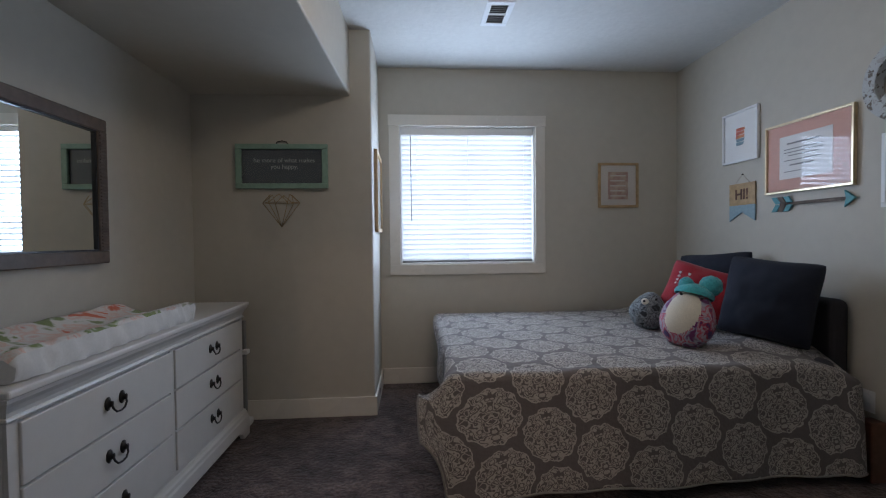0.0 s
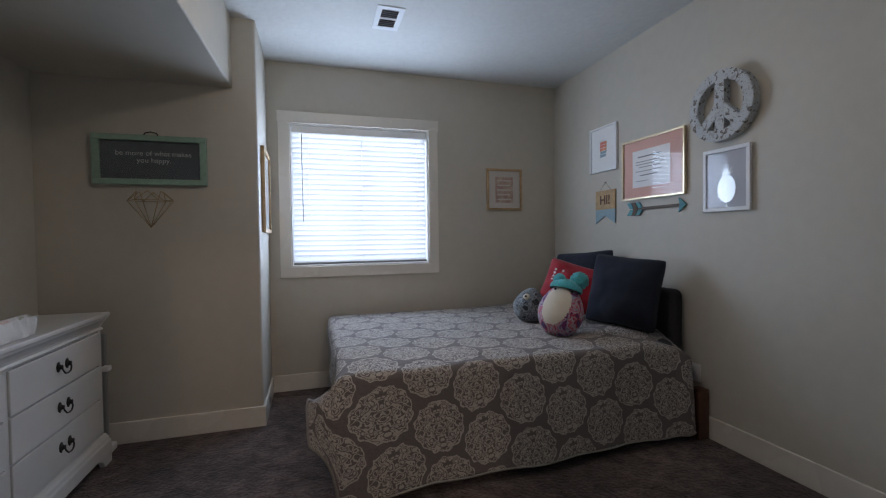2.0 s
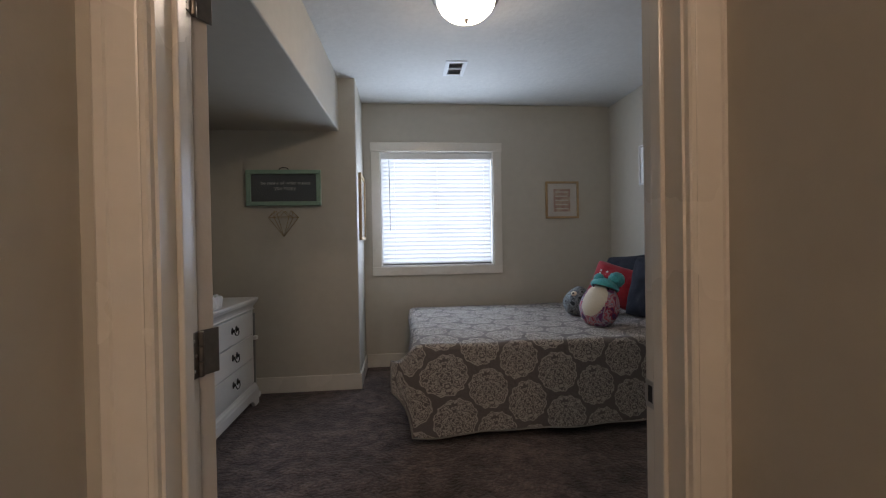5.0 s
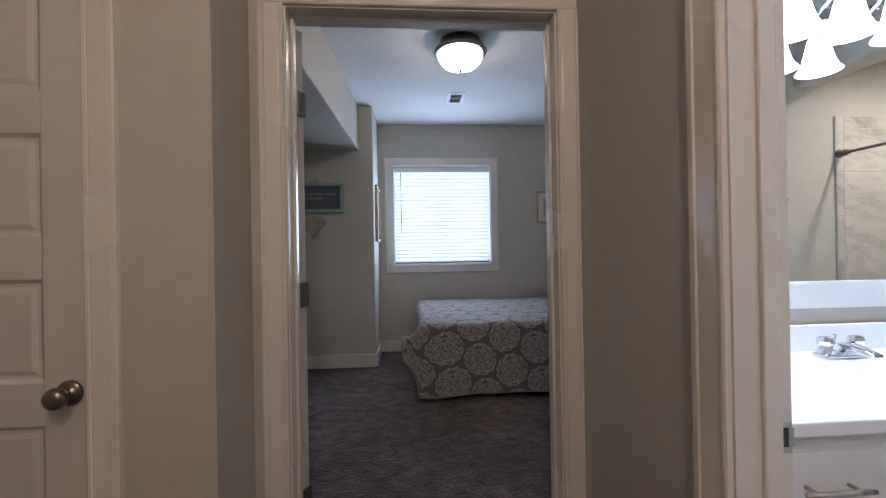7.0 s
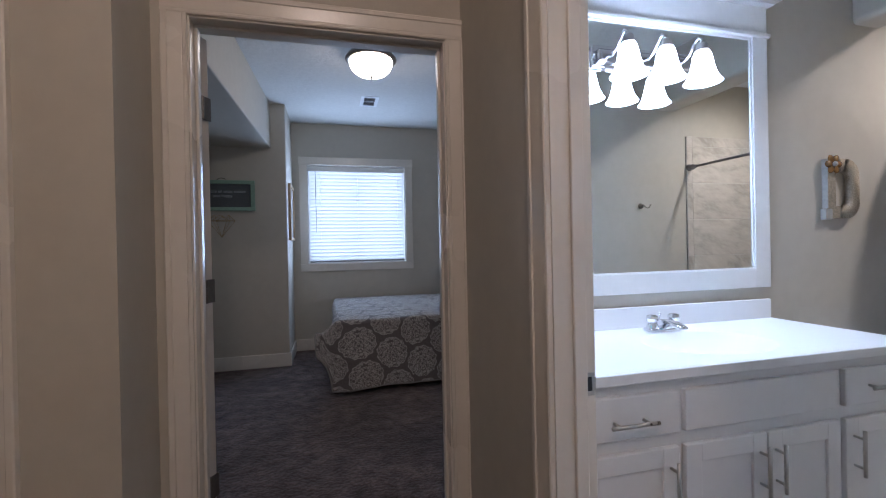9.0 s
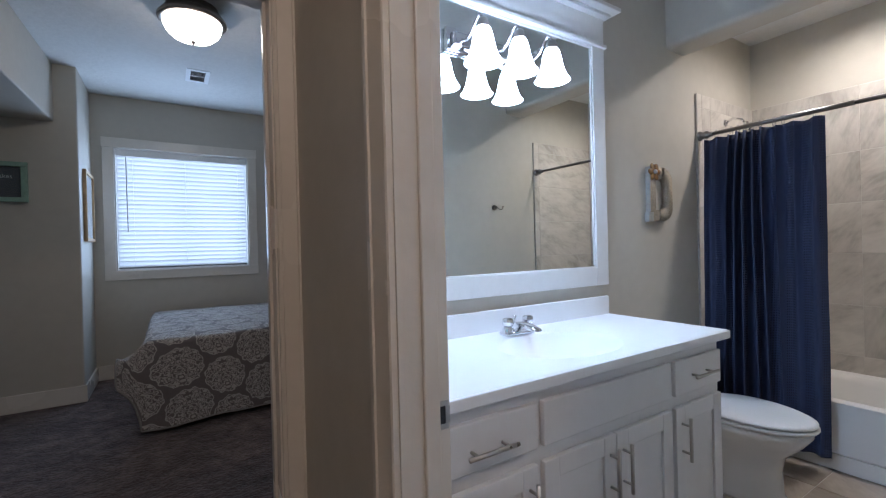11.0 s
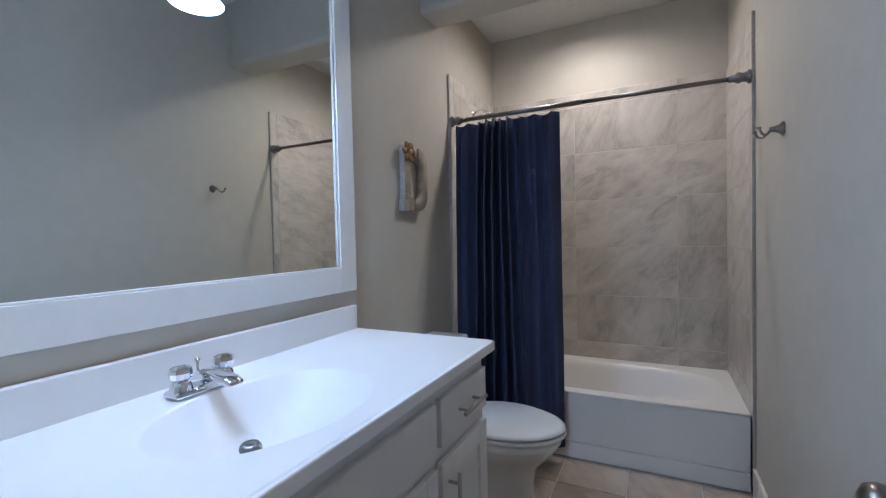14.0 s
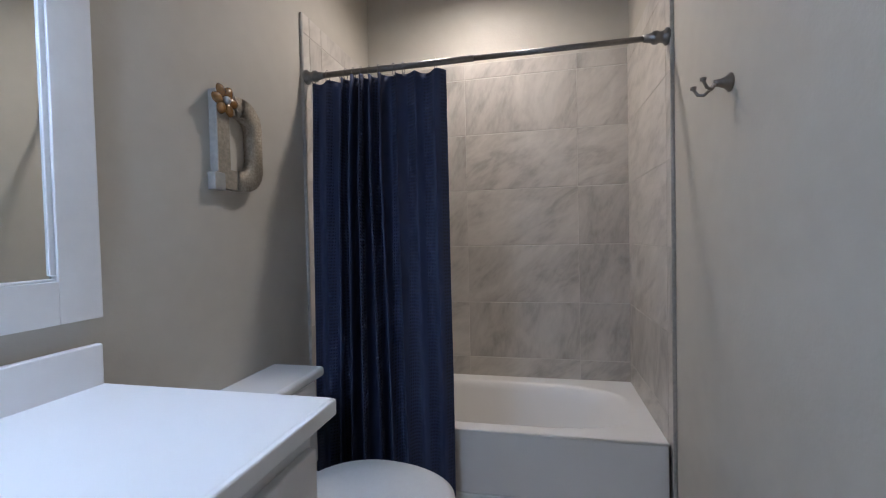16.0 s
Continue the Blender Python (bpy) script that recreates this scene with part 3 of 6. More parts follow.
structure("wall_bath_entry", wall_with_hole("y", -3.2, D0, HX, BX0, 0, CEIL, [(BD1 - 0.02, BD0 + 0.02, 0, DH + 0.02)]), M["wall"], "greige drywall with the bathroom doorway", "wall")
structure("wall_hall_west", box(-2.05, -1.95, -3.2, HY, 0, CEIL), M["wall"], "plain greige hall wall", "wall")
structure("wall_hall_south", box(-2.05, BX0, -3.3, -3.2, 0, CEIL), M["wall"], "plain greige hall end wall", "wall")
structure("wall_bath_left", box(BX0, BX1, BY0, D0 - 0.001, 0, CEIL), M["wall"], "greige drywall behind vanity and toilet", "wall")
structure("wall_bath_right", box(BX0, BX1 + T, BY1 - T, BY1, 0, CEIL), M["wall"], "greige drywall with the robe hook", "wall")
structure("wall_bath_back", box(BX1, BX1 + T, BY1, D0, 0, CEIL), M["wall"], "greige drywall above the tub tile", "wall")
structure("ceiling_bedroom", box(WL - T, WR + T, D1, WF + 0.15, CEIL, CEIL + 0.1), M["ceiling"], "white knock-down textured bedroom ceiling", "ceiling")
structure("ceiling_hall", box(-2.05, HX, -3.3, D0, CEIL, CEIL + 0.1), M["ceiling"], "white textured hall ceiling", "ceiling")
structure("ceiling_bath", box(HX, 2.84, BY1 - T, D0, CEIL, CEIL + 0.1), M["ceiling"], "white textured bathroom ceiling", "ceiling")
BEAMX0, BEAMX1, BEAMZ = 2.79, 3.00, 2.335
structure("beam_bath", box(BEAMX0, BEAMX1, BY1 - 0.02, BY0 + 0.02, BEAMZ, CEIL + 0.04, 0.032, 5), M["wall"], "drywall header with rounded corners before the tub alcove", "beam")
ALC = 2.60
structure("ceiling_alcove", box(BEAMX1 - 0.02, BX1 + T, BY1 - T, D0, ALC, ALC + 0.1), M["ceiling"], "painted ceiling of the tub alcove", "ceiling")
structure("floor_bath_base", box(0.712, BX1 + T, BY1 - T, D0, -0.09, -0.010), M["grout"], "grey-brown grout bed of the bathroom floor", "floor")


def baseboard(name, runs, label):
    """Flat boards with an eased top; runs: (x0, x1, y0, y1)."""
    structure(name, join(*[box(*r, 0.0, 0.138, 0.004, 2) for r in runs]), M["trim"], label, "baseboard")


B = 0.015
baseboard("baseboard_bedroom", [(COLX, WR, WF - B, WF), (WL, COLX + B, COLY - B, COLY), (COLX, COLX + B, COLY, WF - B),
                                (WL, WL + B, D1, COLY - B), (DX1 + 0.09, WR - B, D1, D1 + B)], "cream painted baseboard around the bedroom")
structure("baseboard_headboard_wall", box(WR - B, WR, D1 + B, WF - B, 0.0, 0.138, 0.004, 2), M["trim"], "cream painted baseboard behind the bed", "baseboard")
baseboard("baseboard_hall", [(HX - B, HX, -3.2, BD1 - 0.1), (HX - B, HX, BD0 + 0.1, D0), (HL, HL + B, HY, D0)], "cream painted hall baseboard")
baseboard("baseboard_bath", [(1.55, 3.095, BY1, BY1 + B), (2.15, 3.095, BY0 - B, BY0)], "cream painted bathroom baseboard")


def casing_board(w, length):
    """One length of moulded casing lying along z: flat face, rounded inner bead, raised back band. x across, y out of the wall (negative)."""
    prof = [(0, 0), (0, -0.012), (0.004, -0.015), (0.012, -0.015), (0.015, -0.012), (0.018, -0.013), (w - 0.022, -0.017), (w - 0.019, -0.021), (w - 0.004, -0.021), (w, -0.018), (w, 0)]
    bm = bmesh.new()
    lo = [bm.verts.new((x, y, 0)) for x, y in prof]
    hi = [bm.verts.new((x, y, length)) for x, y in prof]
    n = len(prof)
    for i in range(n):
        bm.faces.new((lo[i], lo[(i + 1) % n], hi[(i + 1) % n], hi[i]))
    bm.faces.new(lo[::-1])
    bm.faces.new(hi)
    bmesh.ops.recalc_face_normals(bm, faces=bm.faces[:])
    return bm


def door_trim(name, width, height, depth, m, label, cw=0.088, both=True, stop_at=0.05):
    """Jambs, stops and casings of one opening. Local: x across the opening from 0, y into the wall from 0 to depth, z up."""
    top = thing(name, label, "door trim", m=m)
    top["kind"] = "structure"
    part("jamb", box(-0.019, 0, 0, depth, 0, height), M["trim"], top)
    part("jamb", box(width, width + 0.019, 0, depth, 0, height), M["trim"], top)
    part("head_jamb", box(-0.019, width + 0.019, 0, depth, height, height + 0.019), M["trim"], top)
    s0, s1 = stop_at, stop_at + 0.035
    part("stop", join(box(0, 0.011, s0, s1, 0, height - 0.011, 0.003), box(width - 0.011, width, s0, s1, 0, height - 0.011, 0.003),
                      box(0, width, s0, s1, height - 0.011, height, 0.003)), M["trim"], top)
    for side in ((0, 1) if both else (0,)):
        flip = Matrix.Identity(4) if side == 0 else Matrix.Translation((width, depth, 0)) @ pose(0, 0, 0, 0, 0, 180)
        rv = 0.006
        a = casing_board(cw, height + rv)
        part("side_casing", moved(a, flip @ Matrix.Translation((width + rv, 0, 0))), M["trim"], top)
        b = casing_board(cw, height + rv)
        bmesh.ops.scale(b, vec=(-1, 1, 1), verts=b.verts)
        bmesh.ops.recalc_face_normals(b, faces=b.faces[:])
        part("side_casing", moved(b, flip @ Matrix.Translation((-rv, 0, 0))), M["trim"], top)
        c = casing_board(cw, width + 2 * rv + 2 * cw)
        moved(c, Matrix(((0, 0, 1, -rv - cw), (0, 1, 0, 0), (1, 0, 0, height + rv), (0, 0, 0, 1))))
        bmesh.ops.recalc_face_normals(c, faces=c.faces[:])
        part("head_casing", moved(c, flip), M["trim"], top)
    return top


door_trim("door_1_trim", DX1 - DX0, DH, D1 - D0, pose(DX0, D0, 0), "cream painted moulded casing of the bedroom doorway", cw=0.082)
door_trim("door_2_trim", BD0 - BD1, DH, BX0 - HX, Matrix.Translation((HX, BD0, 0)) @ pose(0, 0, 0, 0, 0, -90), "cream painted moulded casing of the bathroom doorway", cw=0.088)
door_trim("door_3_trim", 0.775, 2.045, 0.10, pose(-1.572, HY, 0), "cream painted moulded casing round the closed hall door", cw=0.085, both=False, stop_at=0.06)


def knob(parent, x, z, y, sgn, material):
    """A round passage knob with its rose, out of the door's face."""
    k = lathe([(0.0, 0.0), (0.033, 0.0), (0.034, 0.006), (0.026, 0.011), (0.012, 0.014), (0.011, 0.030), (0.017, 0.036), (0.026, 0.042), (0.0285, 0.052), (0.026, 0.062), (0.016, 0.069), (0.0, 0.071)], 28)
    moved(k, Matrix.Translation((x, y, z)) @ pose(0, 0, 0, -90 if sgn > 0 else 90, 0, 0))
    return part("knob", k, material, parent, "dark satin nickel round knob")


def five_panel_door(name, w, h, label, m, knobs=(1, -1), t=0.035, knob_x=None, knob_z=0.90):
    top = thing(name, label, "door", m=m)
    top["kind"] = "structure"
    st, rail, toprail, botrail = 0.116, 0.112, 0.106, 0.10
    part("stile", box(0, st, 0, t, 0, h, 0.002), M["door"], top)
    part("stile", box(w - st, w, 0, t, 0, h, 0.002), M["door"], top)
    ph = (h - toprail - botrail - 4 * rail) / 5
    z = botrail
    part("rail", box(st, w - st, 0, t, 0, botrail), M["door"], top)
    for i in range(5):
        # recessed panel with a raised, chamfered field on both faces
        bm = box(st - 0.004, w - st + 0.004, 0.010, t - 0.010, z - 0.004, z + ph + 0.004)
        for ya, yb in ((0.0045, 0.0101), (t - 0.0045, t - 0.0101)):
            o, q = 0.020, 0.034
            f = bmesh.new()
            outer = [f.verts.new(p) for p in ((st + o, yb, z + o), (w - st - o, yb, z + o), (w - st - o, yb, z + ph - o), (st + o, yb, z + ph - o))]
            inner = [f.verts.new(p) for p in ((st + q, ya, z + q), (w - st - q, ya, z + q), (w - st - q, ya, z + ph - q), (st + q, ya, z + ph - q))]
            for k in range(4):
                f.faces.new((outer[k], outer[(k + 1) % 4], inner[(k + 1) % 4], inner[k]))
            f.faces.new(inner)
            bmesh.ops.recalc_face_normals(f, faces=f.faces[:])
            bm = join(bm, f)
            # sloped sticking round the recess
            yo = 0.0 if ya < t / 2 else t
            f = bmesh.new()
            o1 = [f.verts.new(p) for p in ((st, yo, z), (w - st, yo, z), (w - st, yo, z + ph), (st, yo, z + ph))]
            i1 = [f.verts.new(p) for p in ((st + 0.012, yb, z + 0.012), (w - st - 0.012, yb, z + 0.012), (w - st - 0.012, yb, z + ph - 0.012), (st + 0.012, yb, z + ph - 0.012))]
            for k in range(4):
                f.faces.new((o1[k], o1[(k + 1) % 4], i1[(k + 1) % 4], i1[k]))
            bmesh.ops.recalc_face_normals(f, faces=f.faces[:])
            bm = join(bm, f)
        part("panel", bm, M["door"], top)
        z += ph
        rh = rail if i < 4 else toprail
        part("rail", box(st, w - st, 0, t, z, z + rh), M["door"], top)
        z += rh
    for s in knobs:
        knob(top, knob_x if knob_x else w - 0.06, knob_z, t if s > 0 else 0, s, M["bronze"])
    return top


door_1 = five_panel_door("door_1", 0.915, 2.02, "cream five-panel bedroom door standing wide open", Matrix.Translation((DX0, D1 + 0.002, 0.01)) @ pose(0, 0, 0, 0, 0, 150) @ Matrix.Translation((0.004, -0.037, 0)))
five_panel_door("door_3", 0.765, 2.03, "cream five-panel closed hall door with dark knob", pose(-1.567, HY + 0.022, 0.008), knobs=(-1,), knob_z=0.848, knob_x=0.716)
five_panel_door("door_2", 0.735, 2.02, "cream five-panel bathroom door swung open against the wall",
                Matrix.Translation((BX0 + 0.030, BD1 + 0.012, 0.01)) @ pose(0, 0, 0, 0, 0, 3.0), knob_z=0.865, knob_x=0.675)


def hinge(z, name="door_hinge"):
    """A butt hinge: a leaf on the jamb, a leaf on the open door's edge, the barrel between them with its knuckles."""
    h = thing(name, "dark steel butt hinge on the bedroom door jamb", "hinge", "hinges of the bedroom door", pose(DX0, D1 - 0.002, z))
    part("jamb_leaf", box(0.0005, 0.0030, -0.042, 0.0, 0, 0.089, 0.0008), M["hinge"], h)
    part("door_leaf", moved(box(0, 0.040, -0.0005, 0.002, 0, 0.089, 0.0008), Matrix.Translation((0.004, 0.006, 0)) @ pose(0, 0, 0, 0, 0, 62)), M["hinge"], h)
    for k in range(3):
        part("knuckle", moved(lathe([(0, 0), (0.0062, 0.0), (0.0065, 0.002), (0.0065, 0.026), (0.0062, 0.028), (0, 0.028)], 12), Matrix.Translation((0.004, 0.003, k * 0.0297))), M["hinge"], h)
    for k in range(3):
        part("screw", moved(lathe([(0, 0), (0.004, 0.0), (0.003, 0.0016), (0, 0.0018)], 8), Matrix.Translation((0.003, -0.022 + 0.008 * (k % 2), 0.015 + 0.029 * k)) @ pose(0, 0, 0, 0, 90, 0)), M["nickel"], h)


for hz in (0.27, 1.018, 1.715):
    hinge(hz)


def strike(m, label):
    s = thing("strike_plate", label, "strike plate", "strike plates", m)
    pl = join(box(-0.016, 0.016, -0.0022, 0, 0.018, 0.029, 0.0006), box(-0.016, 0.016, -0.0022, 0, -0.029, -0.018, 0.0006),
              box(-0.016, -0.009, -0.0022, 0, -0.018, 0.018, 0.0006), box(0.009, 0.020, -0.0022, 0, -0.018, 0.018, 0.0006))
    part("plate", pl, M["nickel"], s)
    # no hole in the jamb: a black plate paints the pocket's shade
    part("pocket", box(-0.009, 0.009, -0.0010, -0.0004, -0.018, 0.018), M["black"], s, "thin black plate as the shade in the latch pocket")


strike(Matrix.Translation((DX1 - 0.001, D1 - 0.016, 0.943)) @ pose(0, 0, 0, 0, 0, -90) @ Matrix.Diagonal((-1, 1, 1, 1)), "dark nickel strike plate on the bedroom jamb")
strike(Matrix.Translation((BX0 - 0.012, BD0 - 0.001, 0.861)) @ pose(0, 0, 0, 0, 0, 0), "brushed nickel strike plate on the bathroom jamb")

# ---- window ----
win = thing("window_1", "white vinyl window with cream casing and lit daylight", "window")
win["kind"] = "structure"
cwid = 0.09
part("side_casing", box(WINX0 - cwid, WINX0, WF - 0.018, WF, WINZ0, WINZ1, 0.003), M["trim"], win)
part("side_casing", box(WINX1, WINX1 + cwid, WF - 0.018, WF, WINZ0, WINZ1, 0.003), M["trim"], win)
part("head_casing", box(WINX0 - cwid - 0.006, WINX1 + cwid + 0.006, WF - 0.022, WF, WINZ1, WINZ1 + 0.095, 0.003), M["trim"], win)
part("window_sill", box(WINX0 - cwid, WINX1 + cwid, WF - 0.018, WF, WINZ0 - cwid, WINZ0, 0.003), M["trim"], win)
rev = 0.012
part("reveal", join(box(WINX0 - 0.001, WINX0 + rev, WF, WF + 0.11, WINZ0, WINZ1), box(WINX1 - rev, WINX1 + 0.001, WF, WF + 0.11, WINZ0, WINZ1),
                    box(WINX0 + rev, WINX1 - rev, WF, WF + 0.11, WINZ0 - 0.001, WINZ0 + rev), box(WINX0 + rev, WINX1 - rev, WF, WF + 0.11, WINZ1 - rev, WINZ1 + 0.001)), M["white_trim"], win)
fy0, fy1 = WF + 0.085, WF + 0.13
wx0, wx1, wz0, wz1 = WINX0 + rev, WINX1 - rev, WINZ0 + rev, WINZ1 - rev
for bx in ((wx0, wx0 + 0.05, wz0, wz1), (wx1 - 0.05, wx1, wz0, wz1), (wx0 + 0.05, wx1 - 0.05, wz0, wz0 + 0.05), (wx0 + 0.05, wx1 - 0.05, wz1 - 0.05, wz1),
           ((wx0 + wx1) / 2 - 0.025, (wx0 + wx1) / 2 + 0.025, wz0 + 0.05, wz1 - 0.05)):
    part("window_frame", box(bx[0], bx[1], fy0, fy1, bx[2], bx[3], 0.003), M["white_plastic"], win)
for px0, px1 in ((wx0 + 0.05, (wx0 + wx1) / 2 - 0.025), ((wx0 + wx1) / 2 + 0.025, wx1 - 0.05)):
    pn = part("pane", sheet(px0, px1, fy0 + 0.02, wz0 + 0.05, wz1 - 0.05), M["glass"], win)
    pn.visible_shadow = False
structure("backdrop_sky", box(-3.0, 4.0, WF + 1.2, WF + 1.21, -0.5, 4.5), M["sky_card"], "bright overcast daylight beyond the window", "sky")

# blind
blind = thing("window_blind", "white two-inch slatted blind lowered and tilted shut", "blind")
part("headrail", box(wx0 + 0.004, wx1 - 0.004, WF + 0.006, WF + 0.062, wz1 - 0.062, wz1 - 0.002, 0.004), M["white_plastic"], blind)
BZ0, BZ1, NS = wz0 + 0.030, wz1 - 0.075, 25
slat_src = None
for i in range(NS):
    z = BZ0 + 0.03 + (BZ1 - BZ0 - 0.03) * i / (NS - 1)
    if slat_src is None:
        # curved slat, 50 mm deep
        def slat_fn(u, v):
            a = v - 0.5
            return (wx0 + 0.008 + u * (wx1 - wx0 - 0.016), a * 0.057, 0.003 * (1 - 4 * a * a))
        slat_src = part("slat", grid_surface(2, 6, slat_fn), M["blind"], blind)
        slat_src.matrix_basis = pose(0, WF + 0.034, z, -62)
    else:
        share("slat", slat_src, blind, pose(0, WF + 0.034, z, -62 + 1.2 * math.sin(i * 2.1)))
part("bottom_rail", box(wx0 + 0.008, wx1 - 0.008, WF + 0.015, WF + 0.050, wz0 + 0.006, wz0 + 0.022, 0.004), M["grey_plastic"], blind)
for cx in (wx0 + 0.14, (wx0 + wx1) / 2, wx1 - 0.09):
    part("ladder_cord", join(tube([(cx, WF + 0.008, BZ1), (cx, WF + 0.008, wz0 + 0.02)], 0.0012, 6), tube([(cx, WF + 0.060, BZ1), (cx, WF + 0.060, wz0 + 0.02)], 0.0012, 6)), M["white_plastic"], blind)
part("tilt_wand", tube([(wx0 + 0.085, WF + 0.001, wz1 - 0.07), (wx0 + 0.087, WF - 0.001, wz1 - 0.40), (wx0 + 0.09, WF + 0.0, wz1 - 0.81)], 0.0042, 8), M["grey_plastic"], blind, "thin grey tilt wand")

# ---- bedroom: ceiling ----
lampm = thing("ceiling_lamp", "flush dome ceiling lamp, lit, with bronze rim", "ceiling lamp", m=pose(0.440, 1.50, CEIL - 0.0385) @ Matrix.Diagonal((0.98, 0.98, 1.1, 1)))
part("canopy", lathe([(0.0, 0.035), (0.150, 0.035), (0.152, 0.002), (0.165, 0.0), (0.178, -0.008), (0.186, -0.022), (0.196, -0.030), (0.200, -0.040), (0.194, -0.050), (0.170, -0.052), (0.0, -0.050)], 48), M["bronze"], lampm, "dark bronze stepped rim")
part("bowl", lathe([(0.168, -0.050), (0.166, -0.075), (0.150, -0.105), (0.118, -0.132), (0.075, -0.148), (0.030, -0.155), (0.0, -0.156)], 48), M["bowl_warm"], lampm, "glowing white alabaster glass bowl")
part("finial", lathe([(0, -0.150), (0.014, -0.152), (0.016, -0.158), (0.008, -0.164), (0.009, -0.170), (0.005, -0.177), (0, -0.178)], 20), M["bronze"], lampm)
hl = thing("ceiling_lamp", "flush dome hall ceiling lamp, lit, with bronze rim", "ceiling lamp", m=pose(0.08, -2.35, CEIL))
part("canopy", lathe([(0.0, 0.0), (0.09, 0.0), (0.10, -0.012), (0.09, -0.022), (0.0, -0.022)], 40), M["bronze"], hl)
vent = thing("ceiling_vent", "white two-bay steel air register in the ceiling", "vent", m=pose(0.528, 2.69, CEIL))
part("face_frame", join(box(-0.09, 0.09, -0.155, -0.115, -0.006, 0, 0.002), box(-0.09, 0.09, 0.115, 0.155, -0.006, 0, 0.002), box(-0.09, -0.055, -0.115, 0.115, -0.006, 0, 0.002),
                        box(0.055, 0.09, -0.115, 0.115, -0.006, 0, 0.002), box(-0.055, 0.055, -0.012, 0.012, -0.006, 0, 0.002)), M["vent_white"], vent)
# the ceiling is unbroken: a dark sheet paints the duct's shade
part("duct_shade", box(-0.054, 0.054, -0.114, 0.114, -0.0012, -0.0004), M["vent_dark"], vent, "dark sheet as the shade of the duct behind the louvres")
for i in range(10):
    yy = -0.108 + 0.024 * i
    part("louvre", moved(box(-0.055, 0.055, -0.008, 0.008, -0.0006, 0.0006), Matrix.Translation((0, yy, -0.0045)) @ pose(0, 0, 0, 28)), M["vent_white"], vent)

# ---- bedroom: bed ----
bed = thing("bed", "low bed with charcoal padded headboard and brown base", "bed")
part("headboard", box(WR - 0.125, WR - 0.022, 2.01, 3.52, 0.12, 0.912, 0.045, 5), M["headboard"], bed, "charcoal upholstered headboard")
part("side_rail", box(0.22, 2.25, 1.945, 1.975, 0.14, 0.27, 0.004), M["brown_wood"], bed)
part("side_rail", box(0.22, 2.25, 3.47, 3.50, 0.14, 0.27, 0.004), M["brown_wood"], bed)
part("foot_rail", box(0.20, 0.24, 1.95, 3.50, 0.14, 0.27, 0.004), M["brown_wood"], bed)
for lx, ly in ((0.25, 1.98), (0.25, 3.44)):
    part("leg", box(lx - 0.03, lx + 0.03, ly - 0.03, ly + 0.03, 0, 0.14, 0.004), M["brown_wood"], bed)
for lx, ly in ((2.255, 1.885), (2.255, 3.51)):
    part("corner_post", box(lx, lx + 0.085, ly - 0.05, ly + 0.03, 0, 0.31, 0.006), M["brown_wood"], bed, "brown stained corner block")
part("mattress", box(0.185, 2.20, 1.945, 3.50, 0.27, 0.60, 0.05, 4), M["mattress"], bed, "mattress with dark fitted sheet")

QX0, QX1, QY0, QY1, QZ = 0.165, 2.232, 1.915, 3.52, 0.625
FRONT, FOOT, BACK = 0.60, 0.30, 0.12


